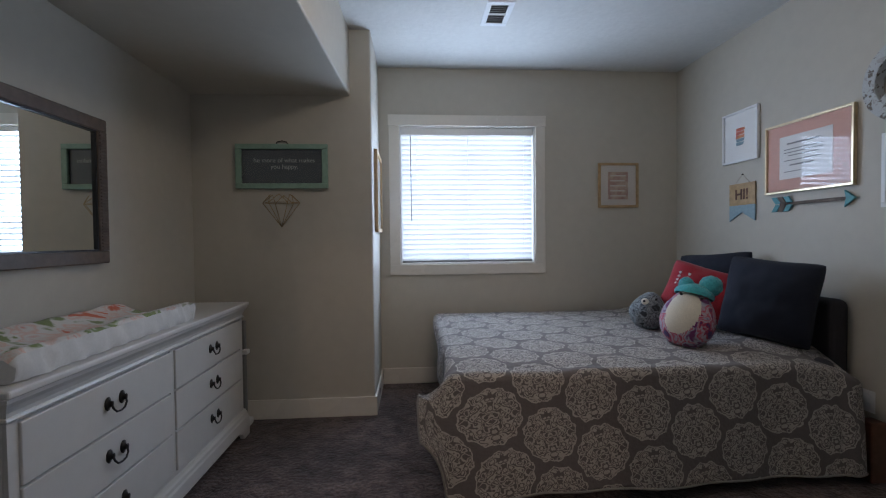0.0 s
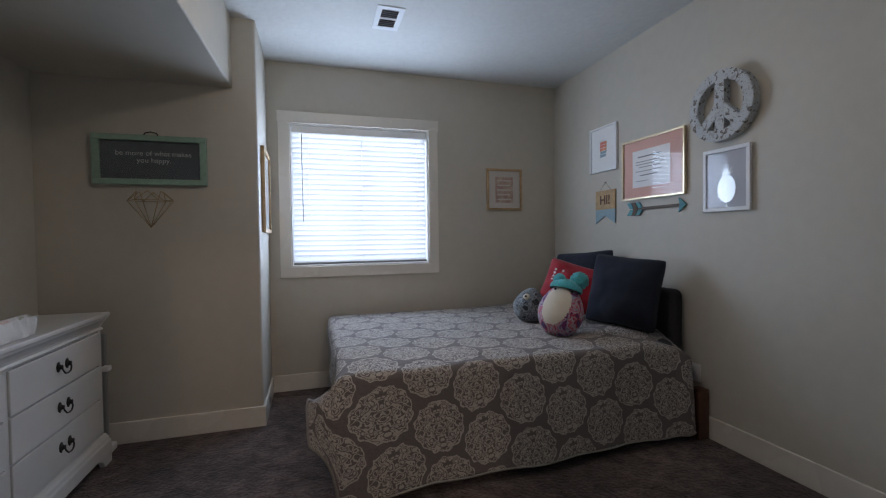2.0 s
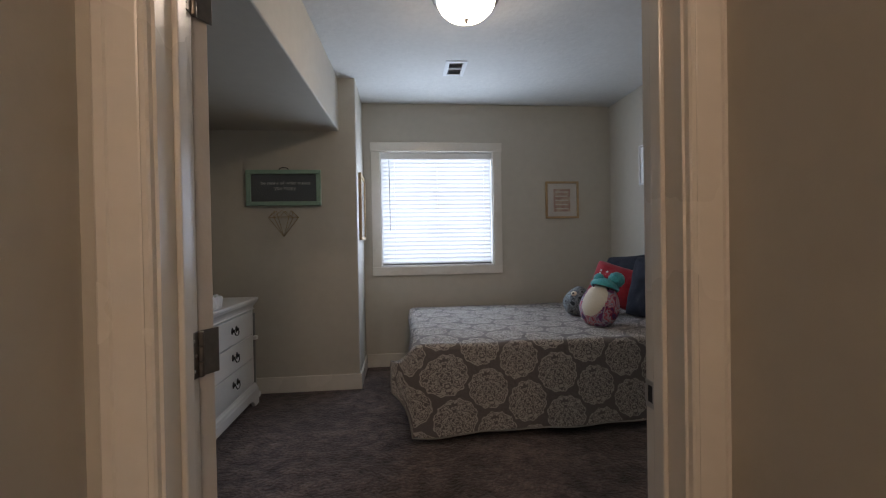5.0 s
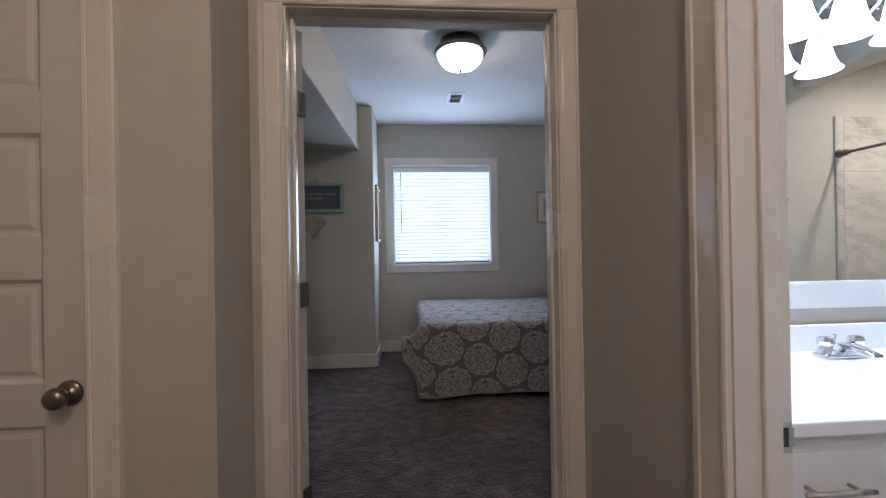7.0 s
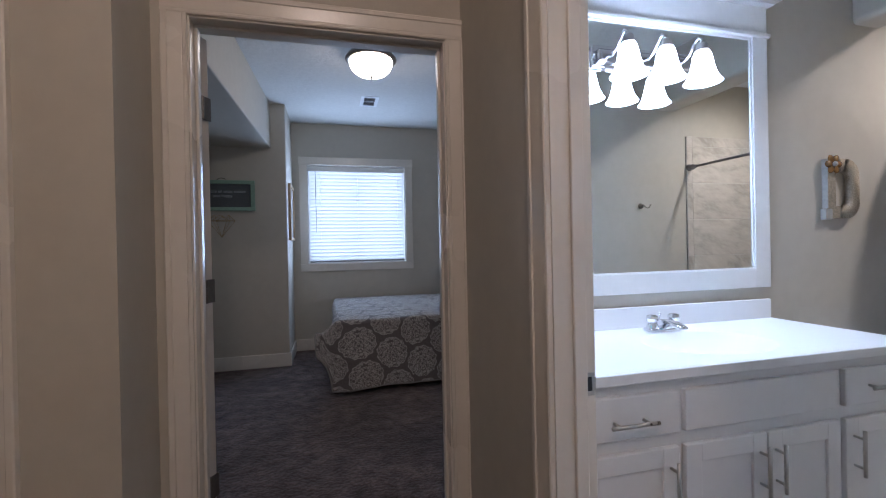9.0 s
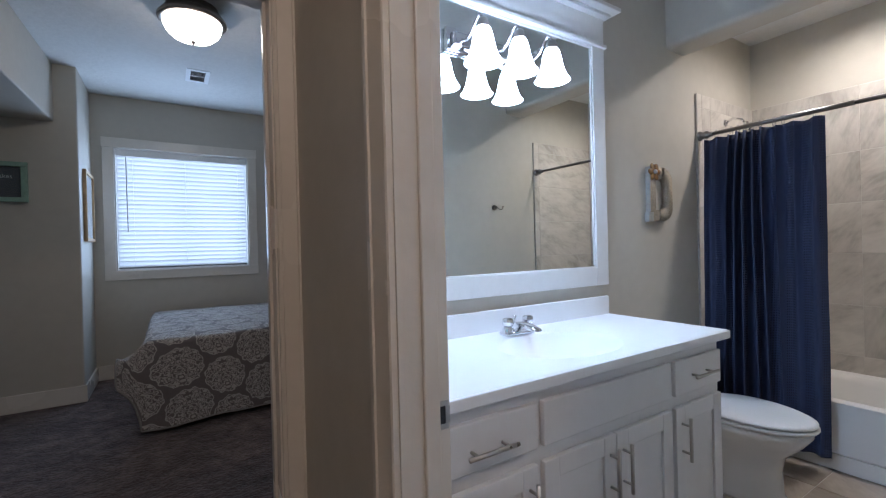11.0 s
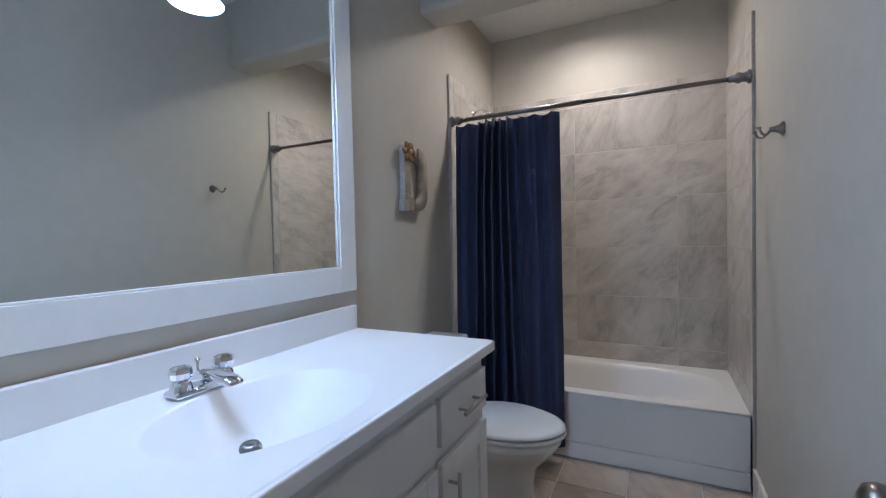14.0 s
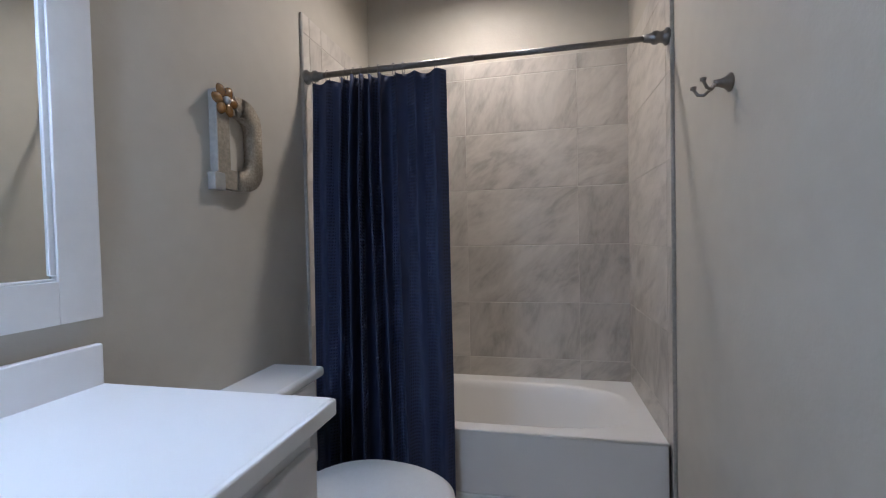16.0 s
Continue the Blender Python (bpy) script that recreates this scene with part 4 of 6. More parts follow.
def quilt_point(u, v):
    """Cloth coordinates: a along the bed from its foot, b across it from its front edge; negative is overhang."""
    a = -FOOT + u * (QX1 - QX0 + FOOT)
    b = -FRONT + v * (QY1 - QY0 + FRONT)
    x, y = QX0 + max(a, 0), QY0 + max(b, 0)
    da, db = max(-a, 0), max(-b, 0)
    # little cloth hangs over the foot at the far side, more at the front corner
    if da > 0:
        far = min(1.0, max(b, 0) / 1.2)
        da *= 1.0 - 0.72 * far
    bumps = 0.006 * noise.noise((a * 3.1, b * 3.1, 0.3)) + 0.003 * noise.noise((a * 9, b * 9, 1.3))
    swell = 0.045 * max(0.0, min(1.0, (x - 1.72) / 0.25)) * max(0.0, min(1.0, (y - 2.0) / 0.25))
    z = QZ + bumps * 1.5 + swell - 0.010 * math.exp(-((b - 0.02) / 0.05) ** 2)
    # the cloth sinks where the mattress corner ends beside the headboard
    sink = max(0.0, min(1.0, (a - (QX1 - QX0 - 0.30)) / 0.30)) ** 1.6 * max(0.0, min(1.0, (0.30 - b) / 0.34))
    z -= 0.095 * sink * (1 if b > 0 else max(0.0, 1 + b / FRONT))
    r = 0.045
    d = math.hypot(da, db)
    if d > 0:
        ux, uy = -da / d, -db / d
        arc = min(d, r * math.pi / 2)
        out = r * math.sin(arc / r)
        drop = r * (1 - math.cos(arc / r)) + max(0.0, d - r * math.pi / 2)
        k = da / (da + db)
        lift = 1.0 - 0.62 * math.sin(min(1.0, k * 2.2) * math.pi / 2) * (1 if db > 0.05 else db / 0.05) * min(1, d / 0.3) if da > 0 else 1.0
        flare = 0.05 * d + 0.12 * (1 - lift) * d
        folds = (0.013 * math.sin(a * 6.5 + 0.8) + 0.008 * math.sin(a * 15 + b)) * min(1.0, db / 0.35) * (1.0 if da == 0 else 0.7)
        foldf = 0.012 * math.sin(b * 9) * min(1.0, da / 0.2)
        x += ux * (out + flare) + foldf - (0.10 * (1 - lift))
        y += uy * (out + flare) - folds
        z = z - drop * lift
        y -= 0.05 * max(0.0, 1 - max(0.0, a) / (QX1 - QX0)) * min(1, db / FRONT)
        slope = 0.012 * max(0.0, a) / (QX1 - QX0) * min(1, db / FRONT)
        z = max(z + slope, 0.018 + 0.01 * math.sin(a * 13) + slope * 0.8)
        # the cloth's end by the headboard hangs in a small gather
        if a > QX1 - QX0 - 0.12 and db > 0:
            y -= 0.02 * math.sin((a - (QX1 - QX0 - 0.12)) / 0.12 * math.pi)
        # the corner of the cloth stands out from the foot in a soft point
        near = max(0.0, 1 - max(a, 0.0) / 0.35) ** 1.5
        if db > 0:
            x -= near * (0.060 * math.exp(-((z - 0.40) / 0.13) ** 2) + 0.07 * max(0.0, 0.62 - z) / 0.6)
        else:
            x -= 0.05 * math.exp(-(b / 0.16) ** 2) * min(1.0, da / 0.2)
    return (x, y, z)


def quilt_uv(u, v):
    return (-FOOT + u * (QX1 - QX0 + FOOT) + 0.06, -FRONT + v * (QY1 - QY0 + FRONT) + 0.10)


coverlet = thing("coverlet", "grey quilted coverlet with pale round medallions on the bed", "bedspread")
quilt = part("cloth", grid_surface(150, 130, quilt_point, quilt_uv), M["quilt"], coverlet)
part("front_binding", tube([Vector(quilt_point(i / 150, 0.0)) for i in range(151)], 0.006, 6), M["quilt_edge"], coverlet, "narrow grey edge binding")
part("foot_binding", tube([Vector(quilt_point(0.0, i / 90)) for i in range(91)], 0.006, 6), M["quilt_edge"], coverlet, "narrow grey edge binding")
sol = quilt.modifiers.new("thickness", "SOLIDIFY")
sol.thickness, sol.offset = 0.009, -1


def cushion(w, h, d, puff=2.3, n=26):
    """A stuffed square cushion: pinched corners, full middle. Lies in x, z; y is its depth."""
    bm = bmesh.new()
    for s in (1, -1):
        vs = []
        for i in range(n + 1):
            row = []
            for j in range(n + 1):
                a, b = 2 * i / n - 1, 2 * j / n - 1
                edge = (1 - abs(a) ** puff) * (1 - abs(b) ** puff)
                pin = 1 - 0.09 * (1 - abs(b) ** 2) * abs(a) ** 2
                pin2 = 1 - 0.09 * (1 - abs(a) ** 2) * abs(b) ** 2
                wr = (0.030 * noise.noise((a * 1.7, b * 1.7, s * 3.0 + w * 7)) + 0.012 * noise.noise((a * 4.5, b * 4.5, s * 2.0 + w))) * max(edge, 0) ** 0.4
                rnd = 1 - 0.085 * (a * b) ** 4
                row.append(bm.verts.new((a * w / 2 * pin * rnd, s * (d / 2 * max(edge, 0) ** 0.55) + wr, b * h / 2 * pin2 * rnd)))
            vs.append(row)
        for i in range(n):
            for j in range(n):
                f = (vs[i][j], vs[i + 1][j], vs[i + 1][j + 1], vs[i][j + 1])
                bm.faces.new(f if s < 0 else f[::-1]).smooth = True
    bmesh.ops.remove_doubles(bm, verts=bm.verts[:], dist=0.0006)
    for f in bm.faces:
        f.smooth = True
    return bm


def pillow(name, bm, material, m, label, group=""):
    ob = tagged(mesh_object(name, bm, material), label, "pillow", group)
    ob.matrix_world = m
    return ob


pillow("throw_pillow", cushion(0.52, 0.53, 0.27), M["navy"], pose(2.025, 2.215, 0.890, -14, 5, -60) @ Matrix.Scale(0.96, 4), "navy blue linen square throw pillow against the headboard", "navy pillows")
pillow("throw_pillow", cushion(0.55, 0.53, 0.23), M["navy"], pose(2.10, 2.80, 0.900, -16, -5, -66), "navy blue linen square throw pillow behind a red cushion", "navy pillows")


rc = thing("red_cushion", "small red plush cushion with white dots", "cushion", m=pose(1.86, 2.58, 0.895, -22, 16, -46) @ Matrix.Scale(1.12, 4))
part("cover", cushion(0.40, 0.33, 0.15), M["red"], rc)
rng = random.Random(4)
for i in range(5):
    for j in range(4):
        if rng.random() < 0.8:
            part("dot", moved(lathe([(0, 0.0), (0.009, 0.0), (0.007, 0.004), (0, 0.005)], 10), Matrix.Translation((-0.125 + 0.026 * i, -0.066 + 0.006 * abs(i - 2), -0.005 + 0.024 * j)) @ pose(0, 0, 0, 90)), M["paper"], rc, "white dot")


def plush(w, h, d, squash=1.25):
    """An egg-shaped stuffed toy sitting on its flat base."""
    prof = []
    n = 44
    for i in range(n + 1):
        t = i / n
        z = h * t
        r = 0.5 * math.sin(math.pi * min(1, max(0, t * 0.93 + 0.055))) ** 0.62 * (1.06 - 0.30 * t)
        prof.append((r if 0 < i < n else 0.0, z))
    bm = lathe(prof, 96)
    for v in bm.verts:
        v.co.x *= w
        v.co.y *= d
        k = 1 + 0.02 * noise.noise((v.co.x * 9, v.co.y * 9, v.co.z * 9))
        v.co.x *= k
        v.co.y *= k
    return bm


def toy_big():
    bm = plush(0.345, 0.40, 0.30)
    for f in bm.faces:
        c = f.calc_center_median()
        # pale belly facing -y, with a slanting edge
        if c.y < -0.02 and ((c.x + 0.045 - 0.12 * (c.z - 0.2)) / 0.088) ** 2 + ((c.z - 0.205) / 0.145) ** 2 < 1:
            f.material_index = 1
    eye = []
    for ex, ez in ((0.035, 0.318), (-0.080, 0.312)):
        eye.append(moved(lathe([(0, 0), (0.010, 0), (0.008, 0.006), (0, 0.008)], 12), Matrix.Translation((ex, -0.108, ez)) @ pose(0, 0, 0, 70)))
    e = join(*eye)
    for f in e.faces:
        f.material_index = 3
    band = lathe([(0.112, 0.335), (0.118, 0.350), (0.110, 0.372), (0.085, 0.398), (0.04, 0.415), (0, 0.418)], 32)
    for f in band.faces:
        f.material_index = 2
    pom = []
    for px, py, pz, pr in ((0.075, -0.02, 0.425, 0.066), (-0.06, -0.02, 0.40, 0.045)):
        s = bmesh.new()
        bmesh.ops.create_icosphere(s, subdivisions=4, radius=pr)
        for v in s.verts:
            v.co *= 1 + 0.10 * noise.noise(v.co * 60) + 0.05 * noise.noise(v.co * 140)
        for f in s.faces:
            f.smooth = True
            f.material_index = 2
        pom.append(moved(s, Matrix.Translation((px, py, pz))))
    return join(bm, e, band, *pom)


big = tagged(mesh_object("plush_toy", toy_big(), [M["tiedye"], M["plush_white"], M["plush_teal"], M["black"]]), "round tie-dyed plush toy with cream belly and teal pompom hat", "plush toy")
big.matrix_world = pose(1.515, 2.25, 0.618, -16, 14, -30) @ Matrix.Scale(0.92, 4)


def toy_small():
    bm = plush(0.27, 0.26, 0.25)
    patch = []
    for px, pz in ((-0.030, 0.185),):
        patch.append(moved(lathe([(0, 0), (0.026, 0), (0.020, 0.008), (0, 0.011)], 14), Matrix.Translation((px, -0.088, pz)) @ pose(0, 0, 0, 62)))
    w = join(*patch)
    for f in w.faces:
        f.material_index = 1
    eye = []
    for px, pz in ((-0.035, 0.187), (0.035, 0.215)):
        eye.append(moved(lathe([(0, 0), (0.009, 0), (0.007, 0.006), (0, 0.008)], 12), Matrix.Translation((px, -0.099, pz)) @ pose(0, 0, 0, 62)))
    e = join(*eye)
    for f in e.faces:
        f.material_index = 2
    return join(bm, w, e)


small = tagged(mesh_object("plush_toy", toy_small(), [M["zebra"], M["plush_white"], M["black"]]), "small grey striped fleece plush toy with white eye patch", "plush toy")
small.matrix_world = pose(1.56, 2.72, 0.626, -8, 10, -34)


# ---- bedroom: wall pictures ----
def picture(name, w, h, rail, depth, frame_mat, label, m, back_mat, group=""):
    """A framed picture. Local: x along the wall, z up, y towards the wall; its back is at y = 0."""
    p = thing(name, label, "picture", group, m)
    for bx in ((-w / 2, w / 2, -h / 2, -h / 2 + rail), (-w / 2, w / 2, h / 2 - rail, h / 2), (-w / 2, -w / 2 + rail, -h / 2 + rail, h / 2 - rail), (w / 2 - rail, w / 2, -h / 2 + rail, h / 2 - rail)):
        part("moulding", box(bx[0], bx[1], -depth, -0.002, bx[2], bx[3], 0.0025), frame_mat, p)
    part("mount", box(-w / 2 + rail - 0.002, w / 2 - rail + 0.002, -depth * 0.45, -0.003, -h / 2 + rail - 0.002, h / 2 - rail + 0.002), back_mat, p)
    g = part("glazing", sheet(-w / 2 + rail - 0.001, w / 2 - rail + 0.001, -depth * 0.72, -h / 2 + rail - 0.001, h / 2 - rail + 0.001), M["glass"], p, "clear picture glass")
    g.visible_shadow = False
    return p


def flat(outline, y, t=0.0012):
    return moved(prism(outline, t), Matrix.Translation((0, y, 0)))


def rect(x0, x1, z0, z1):
    return [(x0, z0), (x1, z0), (x1, z1), (x0, z1)]


def on_right(y, z):
    """A pose on the right wall: local y points into the wall, local x runs towards the door."""
    return Matrix.Translation((WR - 0.001, y, z)) @ pose(0, 0, 0, 0, 0, -90)


p = picture("framed_print", 0.340, 0.375, 0.016, 0.022, M["white_frame"], "small white-framed print with coral and blue strokes", on_right(2.842, 1.990), M["paper"])
rng = random.Random(9)
for i, mm in enumerate(("coral", "coral", "coral", "ink_blue", "ink_blue")):
    zc = 0.050 - 0.026 * i
    part("brush_stroke", flat([(-0.040 + 0.01 * rng.random(), zc - 0.012), (0.045 - 0.012 * i * 0.4, zc - 0.010), (0.048 - 0.01 * rng.random(), zc + 0.010), (-0.038, zc + 0.012)], -0.0125), M[mm], p)
p = picture("framed_certificate", 0.580, 0.445, 0.014, 0.026, M["gold"], "gold-framed certificate with a pink mat", on_right(2.300, 1.757) @ Matrix.Translation((0, -0.006, 0)) @ pose(0, 0, 0, 0, 0, 1.0), M["pink_mat"])
part("sheet", flat(rect(-0.185, 0.165, -0.135, 0.135), -0.0145), M["paper"], p)
for zc, w0, w1, hh in ((0.085, -0.13, 0.09, 0.010), (0.050, -0.15, 0.11, 0.005), (0.030, -0.15, 0.11, 0.005), (0.010, -0.12, 0.08, 0.005), (-0.02, -0.15, 0.10, 0.005), (-0.05, -0.11, 0.05, 0.008), (-0.09, -0.15, -0.03, 0.004)):
    part("text_line", flat(rect(w0, w1, zc - hh / 2, zc + hh / 2), -0.0160), M["grey_ink"], p)
p = picture("framed_pineapple_print", 0.295, 0.372, 0.022, 0.024, M["white_frame"], "white-framed print of a silver foil pineapple", on_right(1.722, 1.588) @ Matrix.Translation((0, -0.003, 0)) @ pose(0, 0, 0, 0, 0, 1.0), M["sheen_grey_paper"])
pts = [(0.058 * math.cos(a), -0.055 + 0.080 * math.sin(a)) for a in (2 * math.pi * i / 28 for i in range(28))]
part("pineapple_body", flat(pts, -0.0135), M["foil"], p, "silver foil pineapple")
for k, an in enumerate((-62, -38, -16, 0, 16, 38, 62)):
    L = 0.075 - 0.0004 * abs(an)
    a = radians(an)
    tip = (math.sin(a) * L, 0.022 + math.cos(a) * L)
    nx, nz = math.cos(a) * 0.009, -math.sin(a) * 0.009
    part("pineapple_leaf", flat([(-nx, 0.018 - nz), (nx, 0.018 + nz), tip], -0.0137 - 0.0002 * k), M["foil"], p)
p = picture("framed_print", 0.37, 0.40, 0.022, 0.022, M["oak"], "pale wood framed print in soft pinks", Matrix.Translation((1.80, WF, 1.73)), M["paper"])
part("artwork", flat(rect(-0.095, 0.090, -0.125, 0.120), -0.0125), M["blue_grey"], p, "soft pink and beige printed text block")
for i in range(5):
    part("text_line", flat(rect(-0.075, 0.07 - 0.01 * (i % 2), 0.08 - 0.045 * i, 0.092 - 0.045 * i), -0.0140), M["paper"], p)
p = picture("tall_picture", 0.45, 0.62, 0.03, 0.028, M["oak"], "tall pale wood framed picture beside the window", Matrix.Translation((COLX, 3.325, 1.635)) @ pose(0, 0, 0, 0, 0, 90), M["paper"])

# "HI!" banner
hi = thing("hi_sign", "wooden HI! pennant sign with blue painted tails", "sign", m=on_right(2.822, 1.508))
part("board", moved(prism([(-0.122, -0.02), (0.122, -0.02), (0.122, 0.138), (-0.122, 0.138)], 0.008), Matrix.Translation((0, -0.012, 0))), M["oak"], hi)
part("blue_tails", moved(prism([(-0.122, -0.1365), (0.0, -0.072), (0.122, -0.1365), (0.122, -0.0202), (-0.122, -0.0202)], 0.008), Matrix.Translation((0, -0.012, 0))), M["ink_blue"], hi, "blue painted swallow tails")


def letters(text, size, depth, m, material, parent, name="lettering", bold=0.0):
    cu = bpy.data.curves.new(name, "FONT")
    cu.body, cu.size, cu.extrude, cu.align_x, cu.align_y, cu.offset = text, size, depth, "CENTER", "CENTER", bold
    tmp = new("tmp_text", cu)
    me = bpy.data.meshes.new_from_object(tmp.evaluated_get(bpy.context.evaluated_depsgraph_get()))
    bpy.data.objects.remove(tmp)
    me.materials.append(material)
    ob = new(name, me)
    ob.parent = parent
    ob.matrix_basis = m
    return ob


letters("HI!", 0.105, 0.001, Matrix.Translation((0, -0.0135, 0.055)) @ pose(0, 0, 0, 90), M["brown_wood"], hi, bold=0.002)
part("string", tube([(-0.07, -0.008, 0.137), (0.0, -0.006, 0.205), (0.07, -0.008, 0.137)], 0.0016, 6), M["rope"], hi, "thin hanging string")
part("nail", moved(lathe([(0, 0), (0.004, 0), (0.004, 0.012), (0, 0.012)], 8), Matrix.Translation((0, 0, 0.203)) @ pose(0, 0, 0, 90)), M["iron"], hi)

# arrow
ar = thing("wall_arrow", "grey wooden arrow with teal head and fletching", "wall decoration", m=on_right(2.282, 1.466))
part("shaft", moved(prism(rect(-0.21, 0.225, -0.010, 0.010), 0.012, 0.002), Matrix.Translation((0, -0.016, 0))), M["grey_wood"], ar)
part("arrowhead", moved(prism([(0.215, -0.048), (0.275, 0.0), (0.215, 0.048), (0.225, 0.0)], 0.014, 0.002), Matrix.Translation((0, -0.019, 0))), M["teal"], ar, "teal painted arrowhead")
for k in range(3):
    x = -0.275 + 0.045 * k
    for s in (1, -1):
        part("fletching", moved(prism([(x, s * 0.048), (x + 0.040, s * 0.048), (x + 0.072, s * 0.002), (x + 0.032, s * 0.002)][::s], 0.012, 0.0015), Matrix.Translation((0, -0.016, 0))), M["teal"] if k != 1 else M["grey_wood"], ar)

# peace sign: ring and bars in one plane, deep rim
pc = thing("peace_sign", "large round weathered white metal peace sign", "wall decoration", m=on_right(1.735, 2.018))


def ring_band(r0, r1, y0, y1, n=56):
    bm = bmesh.new()
    q = [[bm.verts.new((r * math.cos(2 * math.pi * i / n), y, r * math.sin(2 * math.pi * i / n))) for r, y in ((r0, y0), (r1, y0), (r1, y1), (r0, y1))] for i in range(n)]
    for i in range(n):
        a, b = q[i], q[(i + 1) % n]
        for k in range(4):
            bm.faces.new((a[k], a[(k + 1) % 4], b[(k + 1) % 4], b[k]))
    bmesh.ops.recalc_face_normals(bm, faces=bm.faces[:])
    bmesh.ops.bevel(bm, geom=[e for e in bm.edges if not e.is_boundary and len(e.link_faces) == 2 and e.calc_face_angle() > 1.2], offset=0.003, segments=2, affect="EDGES")
    return bm


part("ring", ring_band(0.145, 0.208, -0.058, -0.004), M["whitewash"], pc)
for k, (an, r) in enumerate(((90, 0.155), (-90, 0.155), (-45, 0.155), (-135, 0.155))):
    part("bar", moved(box(-0.012, r, -0.0572 + 0.0012 * k, -0.008 - 0.001 * k, -0.031, 0.031, 0.003), pose(0, 0, 0, 0, -an, 0)), M["whitewash"], pc)

# outlet with a plug-in cover, by the bed
ol = thing("wall_outlet", "white wall outlet plate beside the bed", "outlet", m=on_right(1.940, 0.385))
part("cover_plate", box(-0.036, 0.036, -0.007, -0.001, -0.058, 0.058, 0.003), M["white_plastic"], ol)
for zc in (-0.024, 0.024):
    part("receptacle", box(-0.017, 0.017, -0.0095, -0.006, zc - 0.015, zc + 0.015, 0.003), M["white_frame"], ol)

# mint-framed slate sign on the column
mt = thing("slate_sign", "mint green wooden frame with lettered slate panel", "sign", m=Matrix.Translation((-0.952, COLY, 1.784)))
W2, H2 = 0.315, 0.155
for bx in ((-W2, W2, -H2, -H2 + 0.036), (-W2, W2, H2 - 0.036, H2), (-W2, -W2 + 0.040, -H2 + 0.036, H2 - 0.036), (W2 - 0.040, W2, -H2 + 0.036, H2 - 0.036)):
    part("moulding", box(bx[0], bx[1], -0.032, -0.002, bx[2], bx[3], 0.004), M["mint"], mt)
part("panel", box(-W2 + 0.038, W2 - 0.038, -0.012, -0.004, -H2 + 0.034, H2 - 0.034), M["slate"], mt, "dark grey slate-coloured panel")
gl = part("glazing", sheet(-W2 + 0.039, W2 - 0.039, -0.019, -H2 + 0.035, H2 - 0.035), M["glass"], mt, "clear glass")
gl.visible_shadow = False
letters("be more of what makes\nyou happy.", 0.044, 0.0004, Matrix.Translation((0.015, -0.0128, 0.02)) @ pose(0, 0, 0, 90), M["chalk"], mt)
part("hanging_loop", tube([(-0.04, -0.012, H2), (-0.032, -0.012, H2 + 0.016), (0, -0.012, H2 + 0.024), (0.032, -0.012, H2 + 0.016), (0.04, -0.012, H2)], 0.0035, 8), M["iron"], mt)

# wire diamond below it
wd = thing("wire_diamond", "gold wire geometric diamond on the wall", "wall decoration", m=Matrix.Translation((-0.942, COLY, 1.358)))
ring6 = [(0.125 * math.cos(2 * math.pi * k / 6), -0.085 + 0.082 * math.sin(2 * math.pi * k / 6), 0.165) for k in range(6)]
top6 = [(0.075 * math.cos(2 * math.pi * (k + 0.5) / 6), -0.085 + 0.05 * math.sin(2 * math.pi * (k + 0.5) / 6), 0.222) for k in range(6)]
bars = []
for k in range(6):
    bars += [(ring6[k], ring6[(k + 1) % 6]), (ring6[k], (0, -0.085, 0.0)), (ring6[k], top6[k]), (ring6[(k + 1) % 6], top6[k])]
for a, b in bars:
    part("wire", tube([a, b], 0.0022, 6), M["wire"], wd)
part("hook", tube([(0, -0.003, 0.20), (0, -0.035, 0.20), (0, -0.035, 0.222)], 0.002, 6), M["wire"], wd)

# ---- bedroom: dresser ----
DRX0, DRX1, DRY0, DRY1, DRZ = WL + 0.018, -1.155, 1.078, 2.700, 0.868
dr = thing("dresser", "white painted six-drawer dresser with dark bail pulls", "dresser")
part("carcass", box(DRX0, DRX1 - 0.018, DRY0, DRY1, 0.115, DRZ - 0.03, 0.003), M["dresser"], dr)
part("top", box(DRX0 - 0.005, DRX1 + 0.034, DRY0 - 0.034, DRY1 + 0.034, DRZ - 0.024, DRZ, 0.007, 3), M["dresser"], dr)


def moulding_run(prof, x, y0, y1, side):
    """A moulded strip round the front and both ends; prof: (out, z) pairs."""
    bm = bmesh.new()
    path = [(DRX0, y0, 0, -1), (x, y0, 1, -1), (x, y1, 1, 1), (DRX0, y1, 0, 1)]
    rows = [[bm.verts.new((px + nx * o, py + ny * o, z)) for o, z in prof] for px, py, nx, ny in path]
    for a, b in zip(rows, rows[1:]):
        for k in range(len(prof) - 1):
            bm.faces.new((a[k], a[k + 1], b[k + 1], b[k]))
    bmesh.ops.recalc_face_normals(bm, faces=bm.faces[:])
    return bm


part("crown_moulding", moulding_run([(0.0, DRZ - 0.101), (0.007, DRZ - 0.098), (0.010, DRZ - 0.092), (0.007, DRZ - 0.086), (0.002, DRZ - 0.083), (0.005, DRZ - 0.070), (0.015, DRZ - 0.052), (0.027, DRZ - 0.037), (0.031, DRZ - 0.024), (0.0, DRZ - 0.024)], DRX1 - 0.004, DRY0, DRY1, 0), M["dresser"], dr)
part("plinth", moulding_run([(0.0, 0.175), (0.008, 0.172), (0.012, 0.160), (0.018, 0.150), (0.020, 0.135), (0.026, 0.125), (0.028, 0.066), (0.0, 0.066)], DRX1 - 0.004, DRY0, DRY1, 0), M["dresser"], dr)
